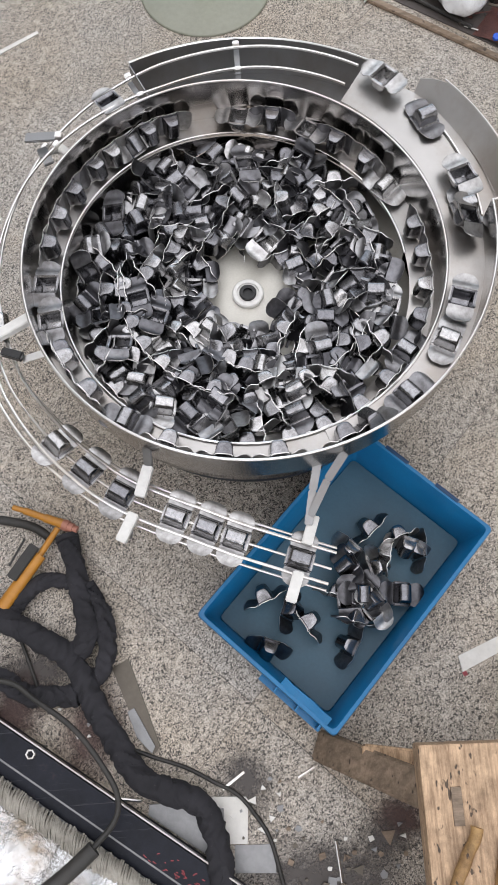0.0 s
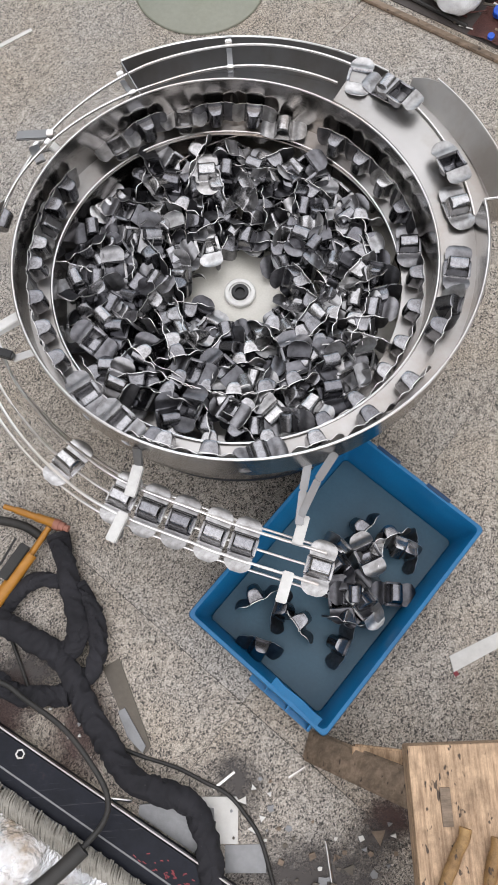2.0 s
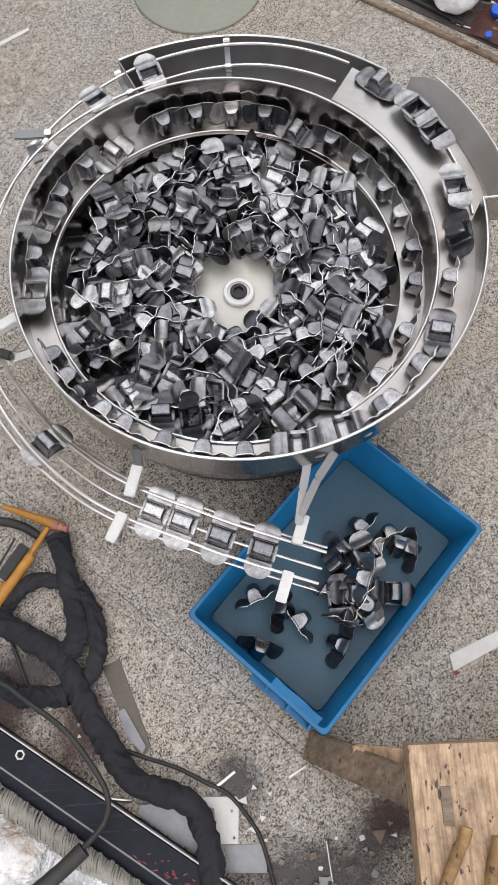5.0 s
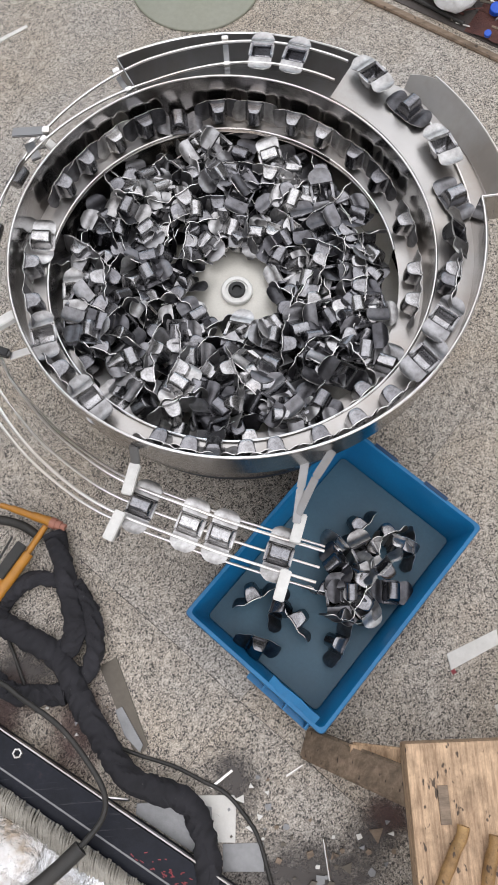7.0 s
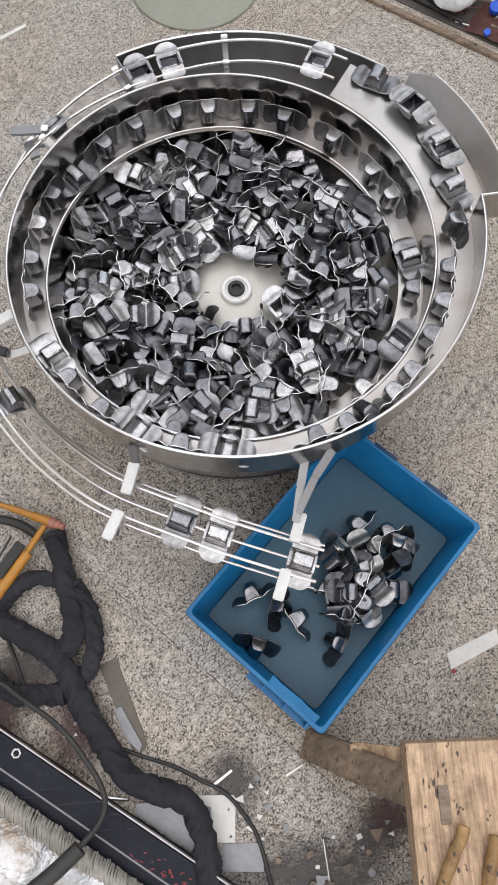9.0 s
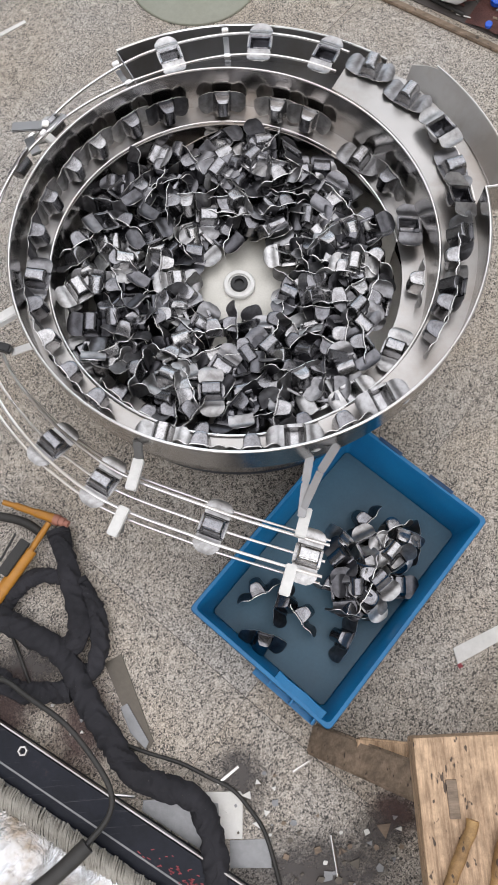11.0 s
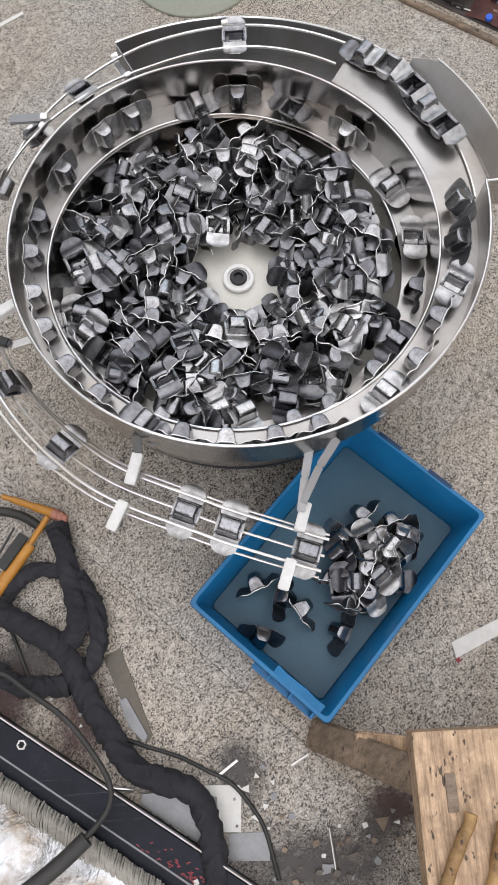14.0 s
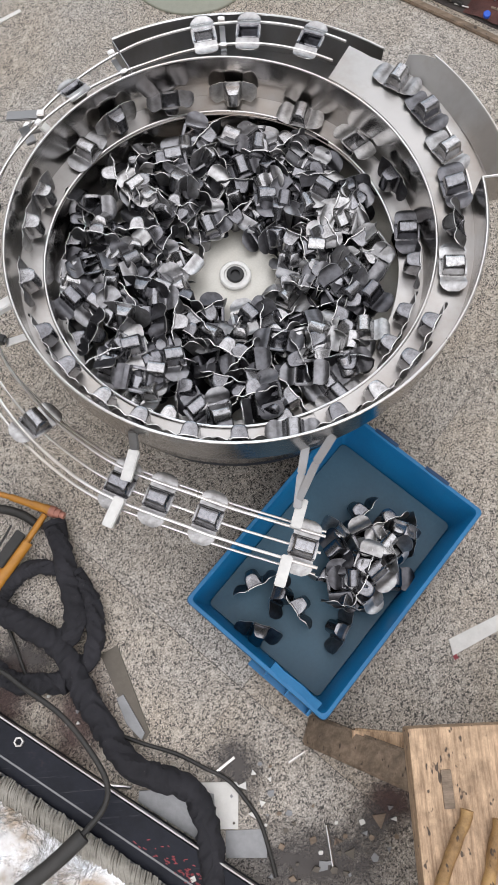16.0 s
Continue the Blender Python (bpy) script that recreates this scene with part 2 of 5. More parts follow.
MAT = dict(
    terrazzo=terrazzo(),
    bowl=steel("bowl_steel", (0.51, 0.5, 0.49), 0.17, (0.4, 0.4, 30)),
    deck=steel("deck_steel", (0.45, 0.437, 0.42), 0.34, (1, 1, 1), 0.1),
    guard=steel("guard_steel", (0.66, 0.645, 0.62), 0.55, (1, 1, 1), 0.08),
    bright=steel("bright_steel", (0.8, 0.79, 0.77), 0.3, (1, 1, 1), 0.08),
    tray=steel("tray_steel", (0.3, 0.3, 0.3), 0.45, (1, 1, 1), 0.1),
    clip=clip_steel("clip_steel", 0.32, 0.55, [(0.0, (0.11, 0.11, 0.119)), (0.4, (0.215, 0.215, 0.228)), (0.7, (0.36, 0.36, 0.367)), (0.9, (0.52, 0.52, 0.518)), (1.0, (0.68, 0.68, 0.675))]),
    barrel=clip_steel("drawn_steel", 0.16, 0.34, [(0.0, (0.19, 0.19, 0.203)), (0.6, (0.33, 0.33, 0.341)), (1.0, (0.54, 0.535, 0.53))]),
    # clip steel darkened to stand for shade deep in the heap
    deep_shade=clip_steel("deep_shade_steel", 0.3, 0.5, [(0.0, (0.04, 0.04, 0.045)), (1.0, (0.08, 0.08, 0.087))]),
    pale_wing=clip_steel("pale_steel", 0.34, 0.55, [(0.0, (0.42, 0.415, 0.41)), (0.6, (0.55, 0.545, 0.535)), (1.0, (0.68, 0.675, 0.665))]),
    edge=clip_steel("sheared_edge", 0.3, 0.5, [(0.0, (0.66, 0.655, 0.64)), (1.0, (0.9, 0.89, 0.88))]),
    white=worn("white_plastic", (0.66, 0.65, 0.61), (0.82, 0.81, 0.78), 0.45, scale=14),
    bolt=worn("black_steel", (0.02, 0.02, 0.02), (0.06, 0.06, 0.06), 0.4, 0.6),
    floor_pad=worn("bowl_floor", (0.52, 0.5, 0.44), (0.68, 0.66, 0.6), 0.42, 0.35, scale=12, fine=300, relief=0.08),
    paint=worn("dark_paint", (0.012, 0.014, 0.022), (0.025, 0.03, 0.045), 0.5),
    blue=worn("blue_plastic", (0.004, 0.122, 0.29), (0.008, 0.19, 0.42), 0.42, scale=9, fine=260, relief=0.12),
    blue_floor=worn("blue_dusty", (0.03, 0.082, 0.12), (0.052, 0.128, 0.18), 0.5, scale=7, fine=180, relief=0.12),
    bench=wood("bench_wood", (0.62, 0.43, 0.27), (0.3, 0.192, 0.112), (18, 1.6, 18), 9.0),
    leg=wood("leg_wood", (0.3, 0.22, 0.155), (0.15, 0.108, 0.072)),
    stick=wood("stick_wood", (0.42, 0.255, 0.1), (0.2, 0.11, 0.042), (2, 2, 2)),
    cloth=cloth(),
    orange=worn("orange_plastic", (0.4, 0.17, 0.02), (0.6, 0.27, 0.035), 0.42, scale=12),
    copper=worn("ceramic_cup", (0.36, 0.14, 0.09), (0.5, 0.23, 0.17), 0.5, scale=30),
    rubber=worn("black_rubber", (0.02, 0.02, 0.018), (0.055, 0.05, 0.045), 0.6, scale=14),
    profile=scuffed(),
    foil=foil(),
    braid=worn("braid", (0.26, 0.24, 0.2), (0.52, 0.49, 0.43), 0.7, scale=30, fine=300, relief=0.6),
    paper=worn("card", (0.68, 0.66, 0.61), (0.82, 0.8, 0.76), 0.7, scale=18),
    grey=worn("grey_sheet", (0.2, 0.2, 0.2), (0.34, 0.34, 0.34), 0.4, 0.5, scale=12),
    brown=worn("brown_plate", (0.1, 0.085, 0.065), (0.17, 0.145, 0.115), 0.5, 0.3, scale=10),
    drum=worn("green_grey_enamel", (0.27, 0.275, 0.215), (0.33, 0.335, 0.265), 0.35, scale=5, fine=90, relief=0.08),
    soil=worn("rusty_swarf", (0.06, 0.022, 0.018), (0.17, 0.07, 0.055), 0.8, scale=20, fine=220, relief=0.7, depth=0.004),
    grime=worn("grime", (0.045, 0.04, 0.036), (0.12, 0.1, 0.09), 0.7, scale=10, fine=160, relief=0.3),
    smear=smear("greasy_film", (0.07, 0.06, 0.055), 0.8),
    rust=smear("rusty_film", (0.085, 0.045, 0.038), 0.75),
    slot=worn("blue_shadowed", (0.003, 0.03, 0.09), (0.004, 0.05, 0.13), 0.5),
    bag=worn("white_film", (0.7, 0.7, 0.7), (0.84, 0.84, 0.84), 0.25, scale=14, fine=70, relief=0.6, depth=0.006),
    pink=worn("pink_print", (0.6, 0.2, 0.32), (0.7, 0.3, 0.42), 0.35, scale=14),
    cap=worn("blue_cap", (0.005, 0.07, 0.5), (0.01, 0.11, 0.62), 0.35, scale=14),
    red=worn("red_paint", (0.22, 0.02, 0.03), (0.36, 0.05, 0.06), 0.5, scale=40),
    plaster=worn("plaster", (0.22, 0.215, 0.2), (0.34, 0.33, 0.315), 0.85, scale=2, fine=60),
    ceiling=worn("ceiling_board", (0.5, 0.5, 0.49), (0.64, 0.64, 0.63), 0.85, scale=1.5, fine=50),
)


# ---- mesh helpers ----
def mesh_of(bm, mat, smooth=True):
    bmesh.ops.recalc_face_normals(bm, faces=bm.faces[:])
    me = bpy.data.meshes.new("mesh")
    bm.to_mesh(me)
    bm.free()
    me.materials.append(mat)
    if smooth:
        me.polygons.foreach_set("use_smooth", [True] * len(me.polygons))
        me.set_sharp_from_angle(angle=radians(38))
    return me


def part(name, bm, mat, parent=None, label="", at=None):
    ob = new(name, mesh_of(bm, mat))
    if parent:
        ob.parent = parent
    if at:
        ob.matrix_basis = at
    if label:
        ob["label"] = label
    return ob


def empty(name, at=None):
    ob = new(name)
    ob.empty_display_size = 0.05
    if at:
        ob.matrix_basis = at
    return ob


def box(w, d, h, bevel=0.002, at=(0, 0, 0), turn=0.0, bm=None):
    """A bevelled block on its base at the given place."""
    bm2 = bmesh.new()
    bmesh.ops.create_cube(bm2, size=1.0, matrix=Matrix.Diagonal((w, d, h, 1)))
    if bevel:
        bmesh.ops.bevel(bm2, geom=bm2.edges[:], offset=bevel, segments=2, affect='EDGES', profile=0.6)
    bmesh.ops.transform(bm2, matrix=pose(at[0], at[1], at[2] + h / 2, 0, 0, turn), verts=bm2.verts[:])
    return joined(bm, bm2)


def joined(bm, bm2):
    if bm is None:
        return bm2
    me = bpy.data.meshes.new("tmp")
    bm2.to_mesh(me)
    bm2.free()
    bm.from_mesh(me)
    bpy.data.meshes.remove(me)
    return bm


def bar(a, b, w, h, bevel=0.0015, bm=None):
    """A bevelled square bar from a to b."""
    a, b = Vector(a), Vector(b)
    bm2 = bmesh.new()
    bmesh.ops.create_cube(bm2, size=1.0, matrix=Matrix.Diagonal((w, h, (b - a).length, 1)))
    bmesh.ops.bevel(bm2, geom=bm2.edges[:], offset=bevel, segments=2, affect='EDGES')
    z = (b - a).normalized()
    x = z.cross(Vector((0, 0, 1)))
    x = x.normalized() if x.length > 1e-4 else Vector((1, 0, 0))
    y = z.cross(x)
    m = Matrix((x, y, z)).transposed().to_4x4()
    m.translation = (a + b) / 2
    bmesh.ops.transform(bm2, matrix=m, verts=bm2.verts[:])
    return joined(bm, bm2)


def grid_mesh(rows, closed=False, thick=0.0, bm=None):
    """A sheet through rows of points; with thick, a solid sheet."""
    bm2 = bmesh.new()
    vs = [[bm2.verts.new(p) for p in row] for row in rows]
    for i in range(len(vs) - 1 + (1 if closed else 0)):
        a, b = vs[i], vs[(i + 1) % len(vs)]
        for j in range(len(a) - 1):
            bm2.faces.new((a[j], a[j + 1], b[j + 1], b[j]))
    if thick:
        bmesh.ops.recalc_face_normals(bm2, faces=bm2.faces[:])
        bmesh.ops.solidify(bm2, geom=bm2.faces[:], thickness=thick)
    return joined(bm, bm2)


def smooth_path(points, n=10):
    """A smooth line through the points."""
    p = [Vector(q) for q in points]
    p = [2 * p[0] - p[1]] + p + [2 * p[-1] - p[-2]]
    out = []
    for i in range(1, len(p) - 2):
        a, b, c, d = p[i - 1:i + 3]
        for k in range(n):
            t = k / n
            out.append(0.5 * (2 * b + (c - a) * t + (2 * a - 5 * b + 4 * c - d) * t * t + (3 * b - a - 3 * c + d) * t ** 3))
    return out + [p[-2]]


def tube(points, radius, sides=10, wobble=0.0, scale=30.0, flat=1.0, folds=0.0, bm=None):
    """A round tube along a line of points; wobble and folds make it lumpy like a cloth sleeve."""
    rows, last = [], Vector((0, 0, 1))
    n, run = len(points), 0.0
    for i, p in enumerate(points):
        d = (points[min(i + 1, n - 1)] - points[max(i - 1, 0)]).normalized()
        if i:
            run += (p - points[i - 1]).length
        side = d.cross(last)
        side = side.normalized() if side.length > 1e-4 else Vector((1, 0, 0))
        up = side.cross(d).normalized()
        row = []
        for k in range(sides):
            a = 2 * math.pi * k / sides
            way = side * math.cos(a) + up * math.sin(a) * flat
            r = radius
            if wobble:
                q = p + way * radius
                r *= 1 + wobble * noise.noise(q * scale)
                if folds:
                    f = noise.noise(Vector((run * 52 + 1.0 * math.sin(a + run * 18), 0.7 * math.cos(a), 0.7 * math.sin(a) + run * 6)))
                    g = noise.noise(Vector((run * 150 + 2.0 * math.cos(a + run * 40), 3 + math.cos(a), math.sin(a))))
                    r *= 1 + folds * (0.5 - 2.6 * abs(f)) * 0.5 + folds * 0.07 * (0.5 - 2 * abs(g))
            row.append(p + way * r)
        rows.append(row)
    bm2 = bmesh.new()
    vs = [[bm2.verts.new(q) for q in row] for row in rows]
    for i in range(n - 1):
        for k in range(sides):
            bm2.faces.new((vs[i][k], vs[i][(k + 1) % sides], vs[i + 1][(k + 1) % sides], vs[i + 1][k]))
    bm2.faces.new(vs[0]), bm2.faces.new(vs[-1])
    return joined(bm, bm2)


def lathe(profile, sides=64, bm=None):
    """A turned body from (radius, height) pairs."""
    bm2 = bmesh.new()
    rings = []
    for r, z in profile:
        if r < 1e-6:
            rings.append([bm2.verts.new((0, 0, z))])
        else:
            rings.append([bm2.verts.new((r * math.cos(2 * math.pi * k / sides), r * math.sin(2 * math.pi * k / sides), z)) for k in range(sides)])
    for a, b in zip(rings, rings[1:]):
        for k in range(sides):
            j = (k + 1) % sides
            if len(a) == 1:
                bm2.faces.new((a[0], b[k], b[j]))
            elif len(b) == 1:
                bm2.faces.new((a[k], a[j], b[0]))
            else:
                bm2.faces.new((a[k], a[j], b[j], b[k]))
    return joined(bm, bm2)


def plate(outline, z, h, bm=None):
    """A flat plate with the given outline."""
    bm2 = bmesh.new()
    f = bm2.faces.new([bm2.verts.new((x, y, z)) for x, y in outline])
    ext = bmesh.ops.extrude_face_region(bm2, geom=[f])
    bmesh.ops.translate(bm2, vec=(0, 0, h), verts=[v for v in ext["geom"] if isinstance(v, bmesh.types.BMVert)])
    return joined(bm, bm2)


# ---- the workshop ----
def workshop():
    x0, x1, y0, y1, top = ROOM
    sx0, sx1, sy0, sy1 = -2.7, 2.9, -3.0, 3.45  # the rooflight
    bm = box(sx0 - x0 + 0.2, y1 - y0 + 0.4, 0.12, 0, ((x0 - 0.2 + sx0) / 2, (y0 + y1) / 2, top))
    bm = box(x1 - sx1 + 0.2, y1 - y0 + 0.4, 0.12, 0, ((x1 + 0.2 + sx1) / 2, (y0 + y1) / 2, top), bm=bm)
    bm = box(sx1 - sx0, sy0 - y0 + 0.2, 0.12, 0, ((sx0 + sx1) / 2, (y0 - 0.2 + sy0) / 2, top), bm=bm)
    bm = box(sx1 - sx0, y1 - sy1 + 0.2, 0.12, 0, ((sx0 + sx1) / 2, (y1 + 0.2 + sy1) / 2, top), bm=bm)
    ceiling = part("ceiling", bm, MAT["ceiling"])
    tagged(ceiling, "plain pale workshop ceiling with a rooflight opening", "ceiling", kind="structure")
    for name, x in (("wall_west", x0 - 0.1), ("wall_east", x1 + 0.1)):
        tagged(part(name, box(0.2, y1 - y0 + 0.4, top, 0, (x, (y0 + y1) / 2, 0)), MAT["plaster"]), "plain plastered workshop wall", "wall", kind="structure")
    for name, y, sill, head in (("wall_south", y0 - 0.1, 1.2, 3.0), ("wall_north", y1 + 0.1, 1.4, 3.0)):
        wall = empty(name)
        tagged(wall, "plastered workshop wall with a wide window opening", "wall", kind="structure")
        for n, w, x, z, h in (("below_window", x1 - x0, 0, 0, sill), ("above_window", x1 - x0, 0, head, top - head),
                              ("beside_window", 0.9, x0 + 0.45, sill, head - sill), ("beside_window", 0.9, x1 - 0.45, sill, head - sill)):
            part(n, box(w, 0.2, h, 0, (x, y, z)), MAT["plaster"], wall)


# ---- the bowl ----
TURN = 2 * math.pi
R_KNOTS = [(-0.3, 0.262), (0.0, 0.283), (0.25, 0.303), (0.5, 0.318), (0.75, 0.325), (1.0, 0.329), (1.15, 0.332), (1.25, 0.342), (1.5, 0.36), (1.75, 0.372), (2.0, 0.392), (2.2, 0.41)]


def lerp(knots, x):
    for (a, u), (b, v) in zip(knots, knots[1:]):
        if x <= b:
            return u + (v - u) * max(0.0, x - a) / (b - a)
    return knots[-1][1]


def wall_radius(turns):
    return sum(lerp(R_KNOTS, turns + d) for d in (-0.06, -0.03, 0, 0.03, 0.06)) / 5


def track_height(turns):
    return 0.154 + 0.092 * turns


def rim_height(turns):
    if turns < 1.0:
        return track_height(turns + 1)
    return 0.338 + 0.062 * min(turns - 1.0, 1.0)


def inner_radius(turns):
    return wall_radius(turns - 1) if turns >= 1.7 else wall_radius(turns) - 0.044


def around(turns, r, z):
    return Vector((r * math.cos(TURN * turns), r * math.sin(TURN * turns), z))


DECK_END = 2.158


def strip(t0, t1, inner, outer, steps=12):
    """Rows of a sheet between two lines that run round the bowl; inner and outer give radius and height."""
    n = max(4, int((t1 - t0) * 120))
    rows = []
    for i in range(n + 1):
        t = t0 + (t1 - t0) * i / n
        (ra, za), (rb, zb) = inner(t), outer(t)
        rows.append([around(t, ra + (rb - ra) * k / steps, za + (zb - za) * k / steps) for k in range(steps + 1)])
    return rows


def bowl():
    thing = empty("vibratory_bowl_feeder")
    tagged(thing, "round stainless steel vibratory bowl feeder with a spiral track", "bowl feeder")
    sheet = 0.0022
    part("spiral_wall", grid_mesh(strip(0.02, 2.01, lambda t: (wall_radius(t), track_height(t) - 0.012), lambda t: (wall_radius(t), rim_height(t)), 4), thick=sheet), MAT["bowl"], thing, "brushed stainless steel spiral wall")
    edge = [around(0.02 + 1.99 * i / 260, wall_radius(0.02 + 1.99 * i / 260), rim_height(0.02 + 1.99 * i / 260)) for i in range(261)]
    part("rim", tube(edge, 0.0023, 8), MAT["bright"], thing, "bright ground rim edge")
    part("track", grid_mesh(strip(0.1, 1.8, lambda t: (inner_radius(t), track_height(t) - 0.003), lambda t: (wall_radius(t) - 0.001, track_height(t)), 3), thick=sheet), MAT["deck"], thing, "smooth steel track strip")
    part("deck", grid_mesh(strip(1.8, DECK_END, lambda t: (inner_radius(t) + 0.002, track_height(t)), lambda t: (wall_radius(t) + lerp([(1.8, -0.001), (2.002, -0.001), (2.01, 0.04), (2.04, 0.036), (2.115, 0.03), (2.14, 0.01), (2.2, 0.008)], t), track_height(t)), 4), thick=sheet), MAT["deck"], thing, "pale steel deck plate")
    part("deck_ridge", tube([around(2.015 + 0.1 * i / 30, lerp([(2.0, 0.392), (2.13, 0.42)], 2.015 + 0.1 * i / 30), track_height(2.015 + 0.1 * i / 30) + 0.002) for i in range(31)], 0.0025, 6), MAT["bright"], thing, "welded guide rod")
    part("guard", grid_mesh(strip(2.012, 2.1194, lambda t: (0.43, 0.344), lambda t: (lerp([(1.99, 0.45), (2.105, 0.452), (2.12, 0.44)], t), lerp([(1.99, 0.39), (2.105, 0.389), (2.12, 0.372)], t)), 5), thick=sheet), MAT["guard"], thing, "flared steel guard sheet")
    part("guard_edge", tube([around(2.012 + 0.093 * i / 30, lerp([(1.99, 0.45), (2.105, 0.452)], 2.012 + 0.093 * i / 30), 0.39) for i in range(31)], 0.0016, 6), MAT["bright"], thing)
    part("end_flange", grid_mesh([[around(2.01, 0.392 + 0.06 * k / 4, z) for k in range(5)] for z in (0.335, 0.37, 0.4)], thick=sheet), MAT["bowl"], thing, "bent steel end of the wall")
    part("end_edge", tube([around(2.01, 0.392 + 0.06 * k / 4, 0.4) for k in range(5)], 0.002, 6), MAT["bright"], thing)
    part("lip", grid_mesh(strip(0.14, 0.31, lambda t: (lerp([(0.14, 0.292), (0.24, 0.297), (0.31, 0.262)], t), 0.19), lambda t: (lerp([(0.14, 0.292), (0.24, 0.299), (0.31, 0.264)], t), 0.264), 3), thick=sheet), MAT["bowl"], thing, "curved return lip")
    part("bowl_floor", lathe([(0.0, 0.197), (0.05, 0.197), (0.09, 0.194), (0.2, 0.178), (0.29, 0.16), (0.33, 0.158), (0.345, 0.19)], 96), MAT["floor_pad"], thing, "pale worn conical floor")
    part("skirt", lathe([(0.33, 0.157), (0.35, 0.2), (0.356, 0.25), (0.352, 0.25), (0.346, 0.2), (0.3, 0.15), (0.18, 0.146), (0.18, 0.15)], 96), MAT["bowl"], thing, "steel outer skirt")
    part("hub_washer", lathe([(0.0, 0.197), (0.0285, 0.197), (0.0285, 0.205), (0.0265, 0.207), (0.0205, 0.207), (0.0195, 0.2035), (0.0, 0.2035)], 48), MAT["white"], thing, "white plastic washer")
    part("hub_bolt", lathe([(0.0, 0.2), (0.0155, 0.2), (0.0155, 0.2085), (0.0145, 0.2095), (0.0085, 0.2095), (0.0078, 0.2045), (0.0, 0.2045)], 24), MAT["bolt"], thing, "black socket-head bolt")
    part("drive_base", lathe([(0.0, 0.0), (0.2, 0.0), (0.205, 0.004), (0.205, 0.03), (0.185, 0.036), (0.185, 0.145), (0.18, 0.15), (0.0, 0.15)], 64), MAT["paint"], thing, "dark painted drive base")
    part("base_ring", lathe([(0.2, 0.118), (0.325, 0.118), (0.333, 0.124), (0.333, 0.15), (0.2, 0.155)], 80), MAT["paint"], thing, "dark painted ring under the bowl")
    # catch tray behind the bowl
    tray = part("catch_tray", grid_mesh(strip(0.165, 0.318, lambda t: (0.352, 0.272), lambda t: (0.452, 0.262), 4), thick=sheet), MAT["tray"], thing, "dark steel catch tray")
    part("tray_wall", grid_mesh(strip(0.14, 0.318, lambda t: (0.453, 0.26), lambda t: (0.457, 0.336), 3), thick=sheet), MAT["tray"], tray)
    part("tray_edge", tube([around(0.14 + 0.178 * i / 40, 0.457, 0.336) for i in range(41)], 0.002, 6), MAT["bright"], tray, "bright ground edge")
    part("tray_end", grid_mesh([[around(0.318, 0.353 + 0.1 * k / 4, z) for k in range(5)] for z in (0.262, 0.3, 0.336)], thick=sheet), MAT["grey"], tray)
    return thing


# ---- the discharge rails ----
def rail_line():
    pts = []
    for a, r, z in ((50, .398, .352), (60, .405, .35), (75, .411, .346), (92, .412, .342), (117, .413, .336), (142, .424, .326), (164, .426, .316), (185, .432, .306)):
        pts.append((r * math.cos(radians(a)), r * math.sin(radians(a)), z))
    pts += [(-.404, -.169, .297), (-.374, -.224, .292), (-.324, -.293, .288), (-.275, -.337, .284), (-.223, -.381, .28), (-.137, -.421, .275),
            (-.09, -.441, .272), (-.048, -.461, .27), (.049, -.497, .264), (.111, -.52, .26)]
    line = smooth_path(pts, 20)
    for _ in range(160):
        line = [line[0]] + [(a + 2 * b + c) / 4 for a, b, c in zip(line, line[1:], line[2:])] + [line[-1]]
    return line


RAIL = rail_line()
RAIL_RUN = [0.0]
for _a, _b in zip(RAIL, RAIL[1:]):
    RAIL_RUN.append(RAIL_RUN[-1] + (_b - _a).length)
RAIL_END = RAIL_RUN[-1]
ROLL_KNOTS = [(0.0, 0), (0.42, 0), (0.62, 34), (0.75, 58), (0.95, 80), (1.08, 118), (1.2, 150), (1.35, 174), (1.45, 180), (2.0, 180)]

RUN_SLIP = [(0.0, 0.0), (1.03, 0.0), (1.27, 0.008), (1.45, 0.014), (1.6, 0.014), (1.8, 0.015)]


def rail_frame(s):
    """Place, direction, outward side and up of the rails at the run s."""
    roll = -radians(lerp(ROLL_KNOTS, s))
    s -= lerp(RUN_SLIP, s)
    i = 0
    while i < len(RAIL_RUN) - 2 and RAIL_RUN[i + 1] < s:
        i += 1
    d = (RAIL[min(i + 2, len(RAIL) - 1)] - RAIL[max(i - 1, 0)]).normalized()
    p = RAIL[i] + d * (s - RAIL_RUN[i])
    out = d.cross(Vector((0, 0, 1))).normalized()
    up = out.cross(d)
    a = roll
    return p, d, out * math.cos(a) + up * math.sin(a), up * math.cos(a) - out * math.sin(a)


